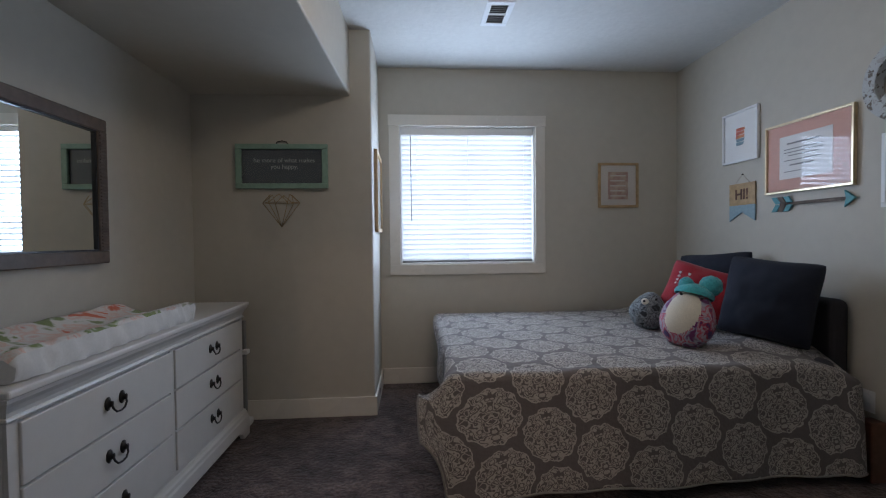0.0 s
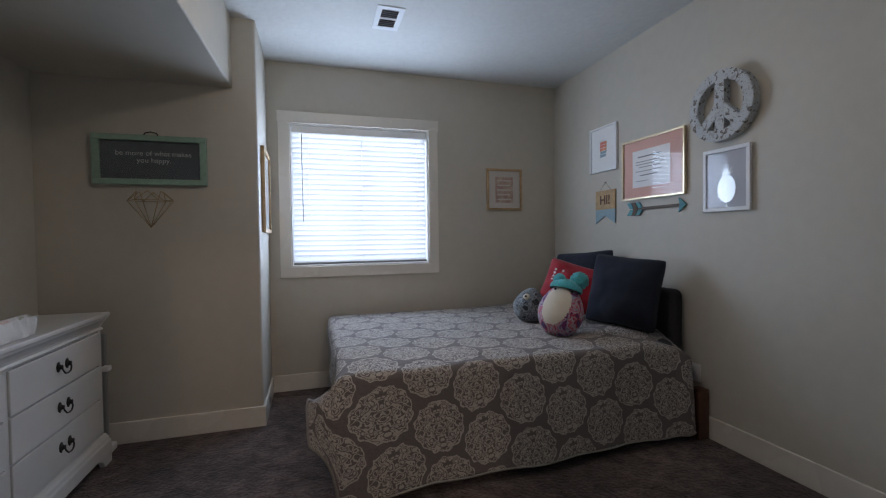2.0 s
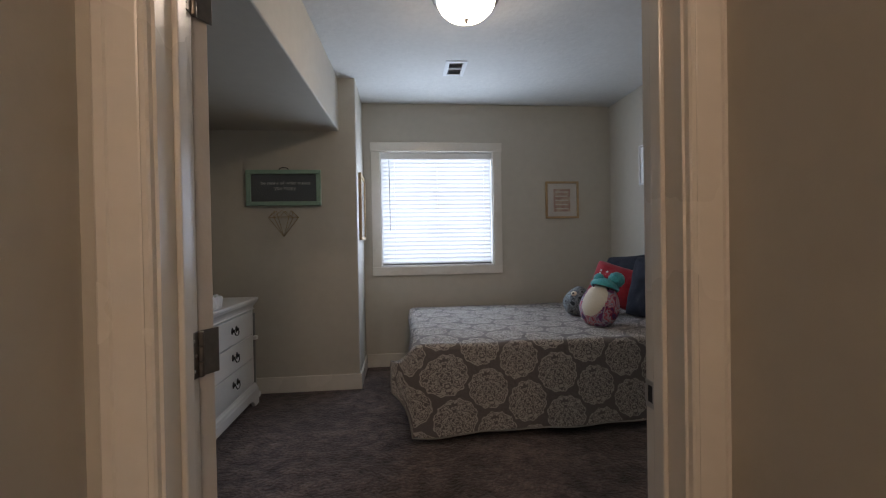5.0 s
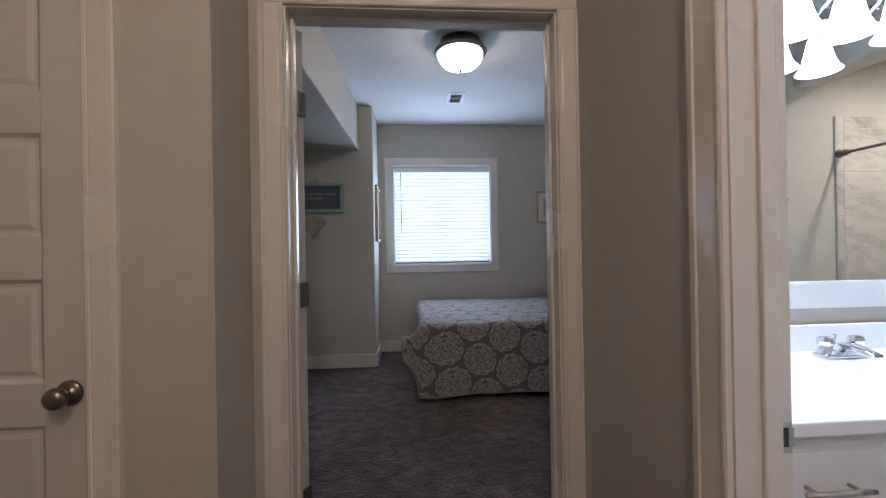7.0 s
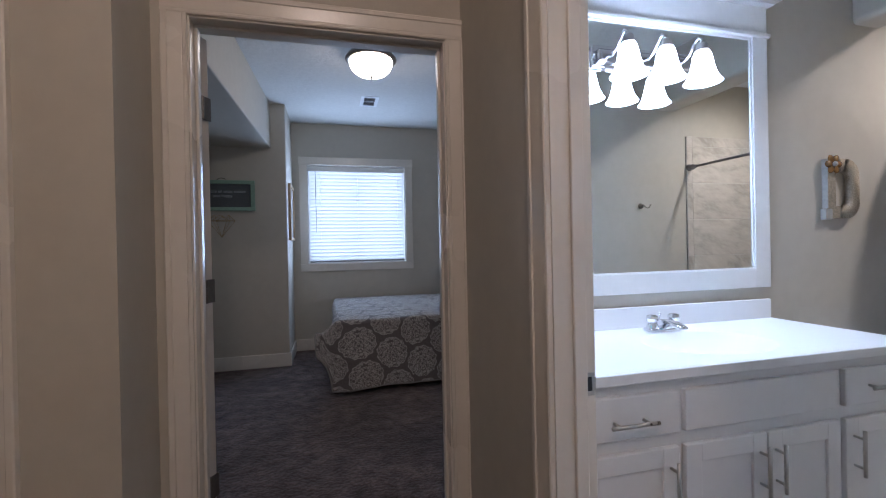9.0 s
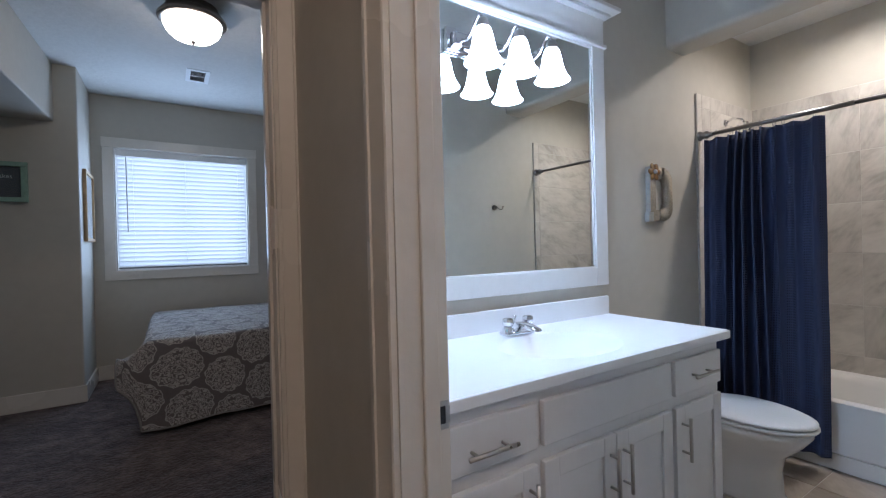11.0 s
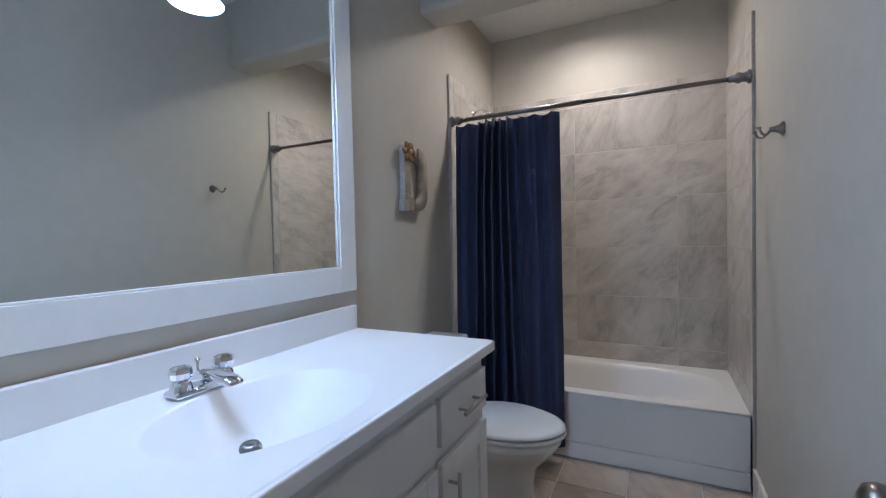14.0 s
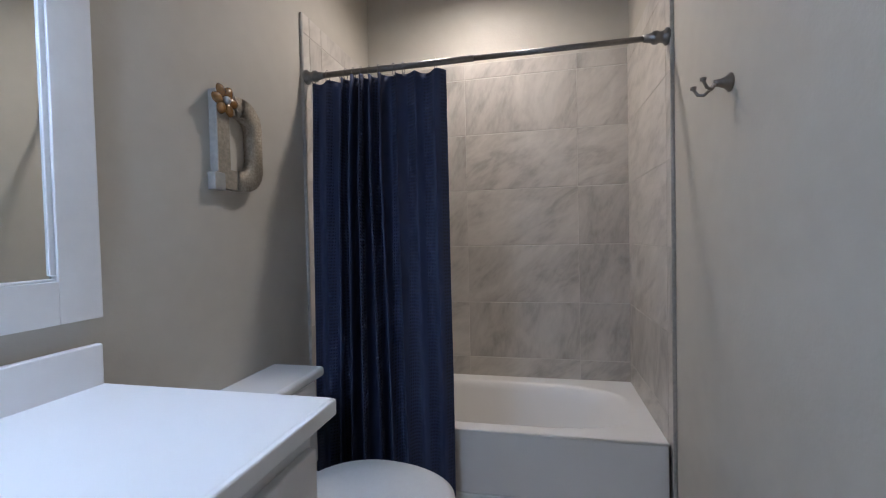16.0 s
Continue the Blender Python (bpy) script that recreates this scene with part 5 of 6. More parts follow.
for yy, s in ((DRY0 - 0.028, 1), (DRY1 + 0.028, -1)):
    foot = prism([(0, 0), (0.085 * s, 0), (0.10 * s, 0.022), (0.115 * s, 0.040), (0.145 * s, 0.052), (0.17 * s, 0.068), (0, 0.068)], 0.028, 0.003)
    moved(foot, Matrix.Translation((DRX1 + 0.024, yy, 0)) @ pose(0, 0, 0, 0, 0, 90))
    part("bracket_foot", foot, M["dresser"], dr)
    part("back_foot", box(DRX0, DRX0 + 0.07, yy if s > 0 else yy - 0.07, yy + 0.07 if s > 0 else yy, 0, 0.116, 0.003), M["dresser"], dr)


def bail_pull(parent, y, z):
    """A dark bail pull: two round backplates and a swan-neck bail."""
    h = part("drawer_pull", join(
        *[moved(lathe([(0, 0), (0.016, 0), (0.017, 0.003), (0.010, 0.006), (0.006, 0.014), (0.008, 0.018), (0, 0.020)], 16), Matrix.Translation((DRX1 + 0.004, y + s * 0.038, z)) @ pose(0, 0, 0, 0, 90, 0) @ Matrix.Diagonal((1.5, 1, 1, 1))) for s in (-1, 1)],
        tube([(DRX1 + 0.018, y - 0.038, z), (DRX1 + 0.024, y - 0.036, z - 0.018), (DRX1 + 0.026, y - 0.022, z - 0.034), (DRX1 + 0.027, y, z - 0.037),
              (DRX1 + 0.026, y + 0.022, z - 0.034), (DRX1 + 0.024, y + 0.036, z - 0.018), (DRX1 + 0.018, y + 0.038, z)], 0.0038, 8)), M["iron"], parent, "dark iron bail pull")
    return h


MIDY = (DRY0 + DRY1) / 2
z0, z1 = 0.190, DRZ - 0.104
dh = (z1 - z0) / 3
for col, (ya, yb) in enumerate(((DRY0 + 0.035, MIDY - 0.016), (MIDY + 0.016, DRY1 - 0.035))):
    for row in range(3):
        za, zb = z0 + dh * row + 0.004, z0 + dh * (row + 1) - 0.004
        d = part("drawer", box(DRX1 - 0.020, DRX1 + 0.004, ya, yb, za, zb, 0.004, 3), M["dresser"], dr)
        zc = (za + zb) / 2 + 0.012
        bail_pull(d, (ya + yb) / 2, zc)
part("face_frame", join(box(DRX1 - 0.017, DRX1 - 0.004, DRY0, DRY1, z0 - 0.012, z0 + 0.001), box(DRX1 - 0.017, DRX1 - 0.004, DRY0, DRY0 + 0.034, z0, z1), box(DRX1 - 0.017, DRX1 - 0.004, DRY1 - 0.034, DRY1, z0, z1),
                        box(DRX1 - 0.017, DRX1 - 0.005, MIDY - 0.015, MIDY + 0.015, z0, z1), box(DRX1 - 0.017, DRX1 - 0.004, DRY0, DRY1, z1, DRZ - 0.099)), M["dresser"], dr)

# changing pad: raised sides, hollow middle, fitted cover
CPX, CPY0, CPY1 = -1.345, 1.10, 2.10


def pad(keep):
    n, k = 60, 26
    bm = bmesh.new()
    hw = 0.185
    prof = [(-1.0, 0.0), (-1.03, 0.02), (-1.03, 0.055), (-0.99, 0.082), (-0.90, 0.093), (-0.78, 0.088), (-0.55, 0.066), (-0.25, 0.050), (0.0, 0.046)]
    prof = prof + [(-x, z) for x, z in prof[:-1][::-1]]
    rows = []
    for i in range(n + 1):
        t = i / n
        y = CPY0 + (CPY1 - CPY0) * t
        e = min(1.0, min(t, 1 - t) / 0.05)
        sc = 0.80 + 0.20 * math.sqrt(max(0.0, 1 - (1 - e) ** 2))
        row = []
        for px, pz in prof:
            side = abs(px) > 0.9
            ruck = (0.015 * noise.noise((px, t * 30 + pz * 60, 0.4)) + 0.007 * noise.noise((px * 2, t * 75 + pz * 90, 1.4))) if side else 0.012 * noise.noise((px * 3, t * 12, 2))
            row.append(bm.verts.new((CPX + px * hw * (1.0 if side else 1) + (ruck if px > 0 else -ruck), y, DRZ + max(0.003, pz * sc + (ruck * 0.6 if pz > 0.01 else 0)))))
        rows.append(row)
    for a, b in zip(rows, rows[1:]):
        for j in range(len(prof) - 1):
            if (3 <= j <= 12) == (keep == "top"):
                bm.faces.new((a[j], a[j + 1], b[j + 1], b[j])).smooth = True
    if keep == "side":
        bm.faces.new(rows[0])
        bm.faces.new(rows[-1][::-1])
    bmesh.ops.delete(bm, geom=[v for v in bm.verts if not v.link_faces], context="VERTS")
    bmesh.ops.recalc_face_normals(bm, faces=bm.faces[:])
    return bm


cp = thing("changing_pad", "contoured changing pad in a white floral cotton cover on the dresser", "changing pad")
part("cover_top", pad("top"), M["floral"], cp, "white cotton top printed with flowers")
part("cover_side", pad("side"), M["sheet"], cp, "gathered white cotton side")

# mirror over the dresser
mw = thing("wall_mirror", "rectangular mirror in a ribbed dark brown wooden frame", "mirror", m=Matrix.Translation((WL + 0.008, 1.527, 1.510)) @ pose(0, 0, 0, 0, 0, 89.2))
MW, MH = 0.525, 0.346
for bx in ((-MW, MW, -MH, -MH + 0.060), (-MW, MW, MH - 0.060, MH), (-MW, -MW + 0.060, -MH + 0.060, MH - 0.060), (MW - 0.060, MW, -MH + 0.060, MH - 0.060)):
    part("moulding", join(box(bx[0], bx[1], -0.030, -0.002, bx[2], bx[3], 0.006, 3)), M["frame_brown"], mw)
for s in (-1, 1):
    for k in range(36):
        zz = -MH + 0.066 + k * (2 * MH - 0.132) / 35
        part("rib", box(s * (MW - 0.030) - 0.022, s * (MW - 0.030) + 0.022, -0.035, -0.028, zz - 0.004, zz + 0.004, 0.002, 1), M["frame_brown"], mw)
part("inner_lip", join(box(-MW + 0.058, MW - 0.058, -0.022, -0.004, -MH + 0.058, -MH + 0.068), box(-MW + 0.058, MW - 0.058, -0.022, -0.004, MH - 0.068, MH - 0.058),
                       box(-MW + 0.058, -MW + 0.068, -0.022, -0.004, -MH + 0.068, MH - 0.068), box(MW - 0.068, MW - 0.058, -0.022, -0.004, -MH + 0.068, MH - 0.068)), M["black"], mw)
part("mirror_glass", box(-MW + 0.065, MW - 0.065, -0.012, -0.006, -MH + 0.065, MH - 0.065), M["mirror"], mw, "clear mirror glass")

# folded panel tucked behind the dresser's end
fp = thing("folded_screen", "folded grey panel with white clips standing beside the dresser", "folded panel")
part("panel", box(-1.36, -1.205, 2.80, 2.835, 0.03, 0.73, 0.012, 3), M["grey_plastic"], fp)
part("panel", box(-1.36, -1.195, 2.845, 2.88, 0.03, 0.72, 0.012, 3), M["grey_plastic"], fp)
part("clip", box(-1.205, -1.165, 2.80, 2.85, 0.50, 0.53, 0.006), M["white_plastic"], fp, "white clip")
part("foot", box(-1.25, -1.165, 2.77, 2.90, 0.0, 0.045, 0.012, 3), M["white_plastic"], fp, "white plastic foot")


# ---- bathroom: vanity ----
VX0, VX1, VF, VZ = BX0 + 0.01, 2.130, -0.765, 0.804
va = thing("vanity_cabinet", "white painted shaker vanity with nickel bar pulls", "vanity")
part("carcass", join(box(VX0, VX1, VF + 0.012, BY0 - 0.004, 0.10, 0.62, 0.002), box(VX0, VX0 + 0.018, VF + 0.012, BY0 - 0.004, 0.619, VZ, 0.001),
                     box(VX1 - 0.018, VX1, VF + 0.012, BY0 - 0.004, 0.619, VZ, 0.001), box(VX0 + 0.017, VX1 - 0.017, BY0 - 0.022, BY0 - 0.004, 0.619, VZ, 0.001)), M["vanity"], va)
part("face_frame", box(VX0, VX1, VF, VF + 0.0115, 0.10, VZ, 0.0015), M["vanity"], va)
part("toe_kick", box(VX0, VX1, VF + 0.07, BY0 - 0.004, 0, 0.0995), M["vanity"], va)


def bar_pull(parent, x, z, length, vertical, y):
    """A bar pull on two posts."""
    if vertical:
        ends, posts = ((x, y - 0.032, z - length / 2), (x, y - 0.032, z + length / 2)), ((x, z - length * 0.32), (x, z + length * 0.32))
    else:
        ends, posts = ((x - length / 2, y - 0.032, z), (x + length / 2, y - 0.032, z)), ((x - length * 0.32, z), (x + length * 0.32, z))
    part("bar_pull", join(tube(ends, 0.006, 14), *[tube([(px, y, pz), (px, y - 0.032, pz)], 0.0045, 10) for px, pz in posts]), M["nickel"], parent, "brushed nickel bar pull")


def slab_front(x0, x1, z0, z1):
    return part("drawer_front", box(x0, x1, VF - 0.019, VF - 0.0005, z0, z1, 0.004, 3), M["vanity"], va)


def shaker_door(x0, x1, z0, z1):
    s = 0.058
    d = part("cabinet_door", join(box(x0, x0 + s, VF - 0.019, VF - 0.0005, z0, z1, 0.003), box(x1 - s, x1, VF - 0.019, VF - 0.0005, z0, z1, 0.003),
                                  box(x0 + s - 0.001, x1 - s + 0.001, VF - 0.0185, VF - 0.0005, z0, z0 + s, 0.003), box(x0 + s - 0.001, x1 - s + 0.001, VF - 0.0185, VF - 0.0005, z1 - s, z1, 0.003),
                                  box(x0 + s - 0.004, x1 - s + 0.004, VF - 0.010, VF - 0.0008, z0 + s - 0.004, z1 - s + 0.004)), M["vanity"], va)
    return d


VA, VB = 1.128, 1.784
top0, top1, dz1, dz0 = 0.640, 0.767, 0.598, 0.115
d = slab_front(VX0 + 0.018, VA - 0.012, top0, top1)
bar_pull(d, (VX0 + VA) / 2, (top0 + top1) / 2 - 0.01, 0.155, False, VF - 0.019)
slab_front(VA + 0.012, VB - 0.012, top0, top1)
d = slab_front(VB + 0.012, VX1 - 0.012, top0, top1)
bar_pull(d, (VB + VX1) / 2, (top0 + top1) / 2, 0.155, False, VF - 0.019)
d = shaker_door(VX0 + 0.018, VA - 0.012, dz0, dz1)
bar_pull(d, VA - 0.045, dz1 - 0.110, 0.155, True, VF - 0.019)
VM = (VA + VB) / 2
d = shaker_door(VA + 0.012, VM - 0.002, dz0, dz1)
bar_pull(d, VM - 0.032, dz1 - 0.110, 0.155, True, VF - 0.019)
d = shaker_door(VM + 0.002, VB - 0.012, dz0, dz1)
bar_pull(d, VM + 0.032, dz1 - 0.110, 0.155, True, VF - 0.019)
d = shaker_door(VB + 0.012, VX1 - 0.012, dz0, dz1)
bar_pull(d, VB + 0.048, dz1 - 0.110, 0.155, True, VF - 0.019)

# one-piece top with an oval basin
CT, CX0, CX1, CY0, CY1 = 0.837, BX0 + 0.003, 2.180, -0.790, BY0 - 0.003
SX, SY, SA, SB, SD = 1.478, -0.540, 0.252, 0.188, 0.118


def counter_fn(u, v):
    x, y = CX0 + u * (CX1 - CX0), CY0 + v * (CY1 - CY0)
    r = math.hypot((x - SX) / SA, (y - SY) / SB)
    z = CT
    if r < 1.0:
        z = CT - SD * max(0.0, 1 - r * r) ** 1.15
    # eased front edge
    if v < 0.012:
        z -= 0.004
    return (x, y, z)


ct = thing("vanity_countertop", "white cultured marble vanity top with oval basin and backsplash", "countertop")
part("slab", grid_surface(300, 150, counter_fn), M["counter"], ct)
part("front_edge", box(CX0, CX1, CY0 - 0.004, CY0 + 0.016, CT - 0.034, CT - 0.0012, 0.004, 3), M["counter"], ct)
part("end_edge", box(CX1 - 0.016, CX1 + 0.003, CY0 - 0.004, CY1, CT - 0.034, CT - 0.0012, 0.004, 3), M["counter"], ct)
part("backsplash", box(CX0, CX1, CY1 - 0.020, CY1, CT - 0.002, CT + 0.092, 0.004, 3), M["counter"], ct)
part("drain", moved(lathe([(0, 0.002), (0.012, 0.010), (0.018, 0.011), (0.022, 0.006), (0.024, 0.0), (0.024, -0.004), (0, -0.004)], 24), Matrix.Translation((SX - 0.018, SY + 0.052, CT - 0.101))), M["rod"], ct, "chrome pop-up drain")

# faucet
fa = thing("faucet", "chrome two-knob centerset faucet with lift rod", "faucet", m=pose(1.474, -0.318, CT) @ Matrix.Diagonal((1.04, 1.04, 0.88, 1)))
part("base_plate", box(-0.078, 0.078, -0.028, 0.028, 0.0, 0.020, 0.010, 4), M["chrome"], fa)
for s in (-1, 1):
    part("valve_body", moved(lathe([(0.024, 0.015), (0.022, 0.030), (0.019, 0.040), (0.015, 0.044)], 24), Matrix.Translation((s * 0.052, 0, 0))), M["chrome"], fa)
    kn = lathe([(0, 0.044), (0.017, 0.044), (0.022, 0.050), (0.0235, 0.064), (0.021, 0.076), (0.012, 0.081), (0, 0.082)], 10)
    for f in kn.faces:
        f.smooth = False
    part("tap_knob", moved(kn, Matrix.Translation((s * 0.052, 0, 0))), M["chrome"], fa, "faceted clear-chrome knob")
spout = moved(prism([(0.024, 0.016), (0.018, 0.048), (-0.006, 0.060), (-0.040, 0.060), (-0.090, 0.050), (-0.114, 0.040), (-0.114, 0.026), (-0.070, 0.030), (-0.034, 0.016)], 0.038, 0.007), Matrix.Translation((0.019, 0, 0)) @ pose(0, 0, 0, 0, 0, 90))
for f in spout.faces:
    f.smooth = True
part("spout", spout, M["chrome"], fa)
part("lift_rod", join(tube([(0, 0.020, 0.02), (0, 0.020, 0.075)], 0.003, 8), moved(lathe([(0, 0), (0.006, 0.002), (0.007, 0.008), (0.003, 0.013), (0, 0.014)], 14), Matrix.Translation((0, 0.020, 0.072)))), M["chrome"], fa)

# framed mirror
GX0, GX1, GZ0, GZ1 = 0.945, 2.094, 1.077, 2.192
mi = thing("vanity_mirror", "large wall mirror in a wide white frame with cornice", "mirror")
my = BY0
part("mirror_glass", box(GX0 - 0.01, GX1 + 0.01, my - 0.012, my - 0.006, GZ0 - 0.01, GZ1 + 0.01), M["mirror"], mi, "clear mirror glass")
FW = 0.090
part("stile", box(GX1, GX1 + FW, my - 0.022, my - 0.002, GZ0 - 0.090, GZ1, 0.002), M["white_trim"], mi)
part("stile", box(GX0 - FW, GX0, my - 0.022, my - 0.002, GZ0 - 0.090, GZ1, 0.002), M["white_trim"], mi)
part("bottom_rail", box(GX0, GX1, my - 0.022, my - 0.002, GZ0 - 0.090, GZ0, 0.002), M["white_trim"], mi)
part("fillet", box(GX0 - FW - 0.012, GX1 + FW + 0.012, my - 0.034, my - 0.002, GZ1 + 0.001, GZ1 + 0.020, 0.004), M["white_trim"], mi)
part("frieze", box(GX0 - FW, GX1 + FW, my - 0.022, my - 0.002, GZ1 + 0.021, GZ1 + 0.150, 0.002), M["white_trim"], mi)
part("cornice", join(box(GX0 - FW - 0.018, GX1 + FW + 0.018, my - 0.055, my - 0.002, GZ1 + 0.150, GZ1 + 0.168, 0.004), box(GX0 - FW - 0.050, GX1 + FW + 0.050, my - 0.095, my - 0.002, GZ1 + 0.169, GZ1 + 0.190, 0.004)), M["white_trim"], mi)
for bx in ((GX1 - 0.012, GX1 - 0.0005, GZ0 + 0.012, GZ1 - 0.012), (GX0 + 0.0005, GX0 + 0.012, GZ0 + 0.012, GZ1 - 0.012), (GX0, GX1, GZ0 + 0.0005, GZ0 + 0.006), (GX0, GX1, GZ1 - 0.012, GZ1 - 0.0005)):
    part("bead", box(bx[0], bx[1], my - 0.017, my - 0.012, bx[2], bx[3], 0.0015), M["white_trim"], mi)

# light bar with three bell shades
lb = thing("vanity_light", "chrome vanity light with three lit frosted bell shades", "wall lamp", m=pose(1.478, BY0 - 0.012, 2.018))
part("backplate", join(box(-0.27, 0.27, -0.020, -0.001, -0.050, 0.050, 0.008, 3), box(-0.245, 0.245, -0.034, -0.019, -0.030, 0.030, 0.010, 3)), M["chrome"], lb)
for sx in (-0.183, 0.0, 0.183):
    part("arm", tube([(sx - 0.02, -0.032, 0.0), (sx - 0.018, -0.060, -0.012), (sx - 0.010, -0.085, 0.010), (sx - 0.004, -0.105, 0.050), (sx, -0.125, 0.068), (sx, -0.140, 0.058), (sx, -0.143, 0.030)], 0.006, 10), M["chrome"], lb)
    part("socket_cup", moved(lathe([(0, 0.040), (0.016, 0.040), (0.021, 0.034), (0.024, 0.012), (0.026, 0.004), (0.0, 0.004)], 20), Matrix.Translation((sx, -0.143, 0.0))), M["nickel"], lb)
    bell = lathe([(0.024, 0.006), (0.030, -0.002), (0.037, -0.025), (0.043, -0.055), (0.051, -0.085), (0.062, -0.108), (0.072, -0.120), (0.069, -0.121), (0.058, -0.107), (0.047, -0.085), (0.039, -0.055), (0.033, -0.025), (0.026, -0.002)], 32)
    part("shade", moved(bell, Matrix.Translation((sx, -0.143, 0.0)) @ Matrix.Diagonal((1.03, 1.03, 1.06, 1))), M["shade_cool"], lb, "lit frosted glass bell shade")

# ---- toilet ----
to = thing("toilet", "white porcelain two-piece toilet with closed lid", "toilet", m=Matrix.Translation((2.60, BY0, 0)) @ pose(0, 0, 0, 0, 0, 180) @ Matrix.Diagonal((1.03, 1.022, 0.935, 1)))


def oval_loft(levels, n=44):
    """Stacked ovals (cx, cy, rx, ry_back, ry_front, z): egg-shaped bodies."""
    bm = bmesh.new()
    rows = []
    for cx, cy, rx, rb, rf, z in levels:
        row = []
        for i in range(n):
            a = 2 * math.pi * i / n
            s = math.sin(a)
            row.append(bm.verts.new((cx + rx * math.cos(a), cy + (rf if s > 0 else rb) * s, z)))
        rows.append(row)
    for a, b in zip(rows, rows[1:]):
        for i in range(n):
            bm.faces.new((a[i], a[(i + 1) % n], b[(i + 1) % n], b[i])).smooth = True
    bm.faces.new(rows[0][::-1])
    bm.faces.new(rows[-1])
    bmesh.ops.recalc_face_normals(bm, faces=bm.faces[:])
    return bm


part("bowl", oval_loft([(0, 0.39, 0.134, 0.26, 0.212, 0.0), (0, 0.39, 0.137, 0.26, 0.215, 0.012), (0, 0.39, 0.128, 0.25, 0.205, 0.03), (0, 0.39, 0.126, 0.23, 0.198, 0.15), (0, 0.41, 0.130, 0.22, 0.195, 0.225),
                        (0, 0.43, 0.165, 0.21, 0.235, 0.29), (0, 0.44, 0.182, 0.22, 0.262, 0.345), (0, 0.44, 0.184, 0.22, 0.265, 0.372), (0, 0.44, 0.170, 0.21, 0.25, 0.378)]), M["porcelain"], to)
part("pedestal_back", box(-0.10, 0.10, 0.10, 0.30, 0.0, 0.36, 0.03, 4), M["porcelain"], to)
part("seat", oval_loft([(0, 0.45, 0.182, 0.21, 0.268, 0.380), (0, 0.45, 0.187, 0.215, 0.273, 0.386), (0, 0.45, 0.187, 0.215, 0.273, 0.394), (0, 0.45, 0.182, 0.21, 0.268, 0.399)]), M["white_plastic"], to)
part("lid", oval_loft([(0, 0.45, 0.180, 0.21, 0.264, 0.403), (0, 0.45, 0.184, 0.215, 0.269, 0.408), (0, 0.45, 0.184, 0.215, 0.269, 0.414), (0, 0.45, 0.172, 0.20, 0.25, 0.422), (0, 0.45, 0.11, 0.13, 0.17, 0.427)]), M["white_plastic"], to)
for s in (-1, 1):
    part("seat_hinge", box(s * 0.07 - 0.02, s * 0.07 + 0.02, 0.222, 0.262, 0.376, 0.412, 0.008), M["white_plastic"], to)
part("tank", box(-0.205, 0.215, 0.012, 0.195, 0.365, 0.701, 0.025, 4), M["porcelain"], to)
part("tank_lid", box(-0.225, 0.235, 0.006, 0.212, 0.702, 0.742, 0.014, 4), M["porcelain"], to)
part("flush_lever", join(moved(lathe([(0, 0), (0.012, 0), (0.012, 0.012), (0, 0.014)], 14), Matrix.Translation((0.14, 0.195, 0.63)) @ pose(0, 0, 0, -90)), tube([(0.14, 0.212, 0.63), (0.09, 0.216, 0.625), (0.075, 0.216, 0.622)], 0.006, 8)), M["chrome"], to, "chrome flush lever")
sv = thing("shutoff_valve", "chrome water valve with grey hose behind the toilet", "valve", m=pose(2.86, BY0, 0.16))
part("hose", tube([(0, -0.05, 0.0), (-0.02, -0.10, -0.08), (-0.06, -0.12, -0.13), (-0.12, -0.10, -0.02), (-0.13, -0.10, 0.20)], 0.006, 8), M["grey_plastic"], sv)
part("valve", tube([(0, 0, 0), (0, -0.055, 0)], 0.011, 12), M["chrome"], sv)

# ---- tub ----
TX0, TX1, TY0, TY1, TZ = 3.150, BX1 - 0.012, BY0 - 0.012, BY1 + 0.012, 0.352
tb = thing("bathtub", "white acrylic alcove bathtub with plain apron", "bathtub")
part("apron", join(box(TX0, TX0 + 0.03, TY1, TY0, 0.085, TZ - 0.004, 0.006, 3), box(TX0 - 0.006, TX0 + 0.024, TY1, TY0, 0.0, 0.084, 0.005, 2)), M["tub"], tb)


def tub_fn(u, v):
    x, y = TX0 + u * (TX1 - TX0), TY1 + v * (TY0 - TY1)
    # superellipse well
    cx, cy, ax, ay = TX0 + 0.345, (TY0 + TY1) / 2, 0.275, 0.655
    r = ((abs(x - cx) / ax) ** 3.2 + (abs(y - cy) / ay) ** 3.2) ** (1 / 3.2)
    z = TZ
    if r < 1.0:
        k = min(1.0, (1 - r) / 0.32)
        s = k * k * (3 - 2 * k)
        slope = 0.05 * ((cy - y) / ay if y < cy else 0)
        z = TZ - 0.018 * min(1, (1 - r) / 0.05) - 0.275 * s + slope * s
    return (x, y, z)


part("basin", grid_surface(60, 120, tub_fn), M["tub"], tb)
part("rim_lip", tube([(TX0 + 0.006, TY1, TZ - 0.006), (TX0 + 0.006, TY0, TZ - 0.006)], 0.0072, 12), M["tub"], tb)
part("overflow_plate", moved(lathe([(0, 0), (0.035, 0), (0.037, 0.005), (0.028, 0.010), (0, 0.012)], 24), Matrix.Translation((TX0 + 0.345, TY0 - 0.10, 0.26)) @ pose(0, 0, 0, 90)), M["chrome"], tb)

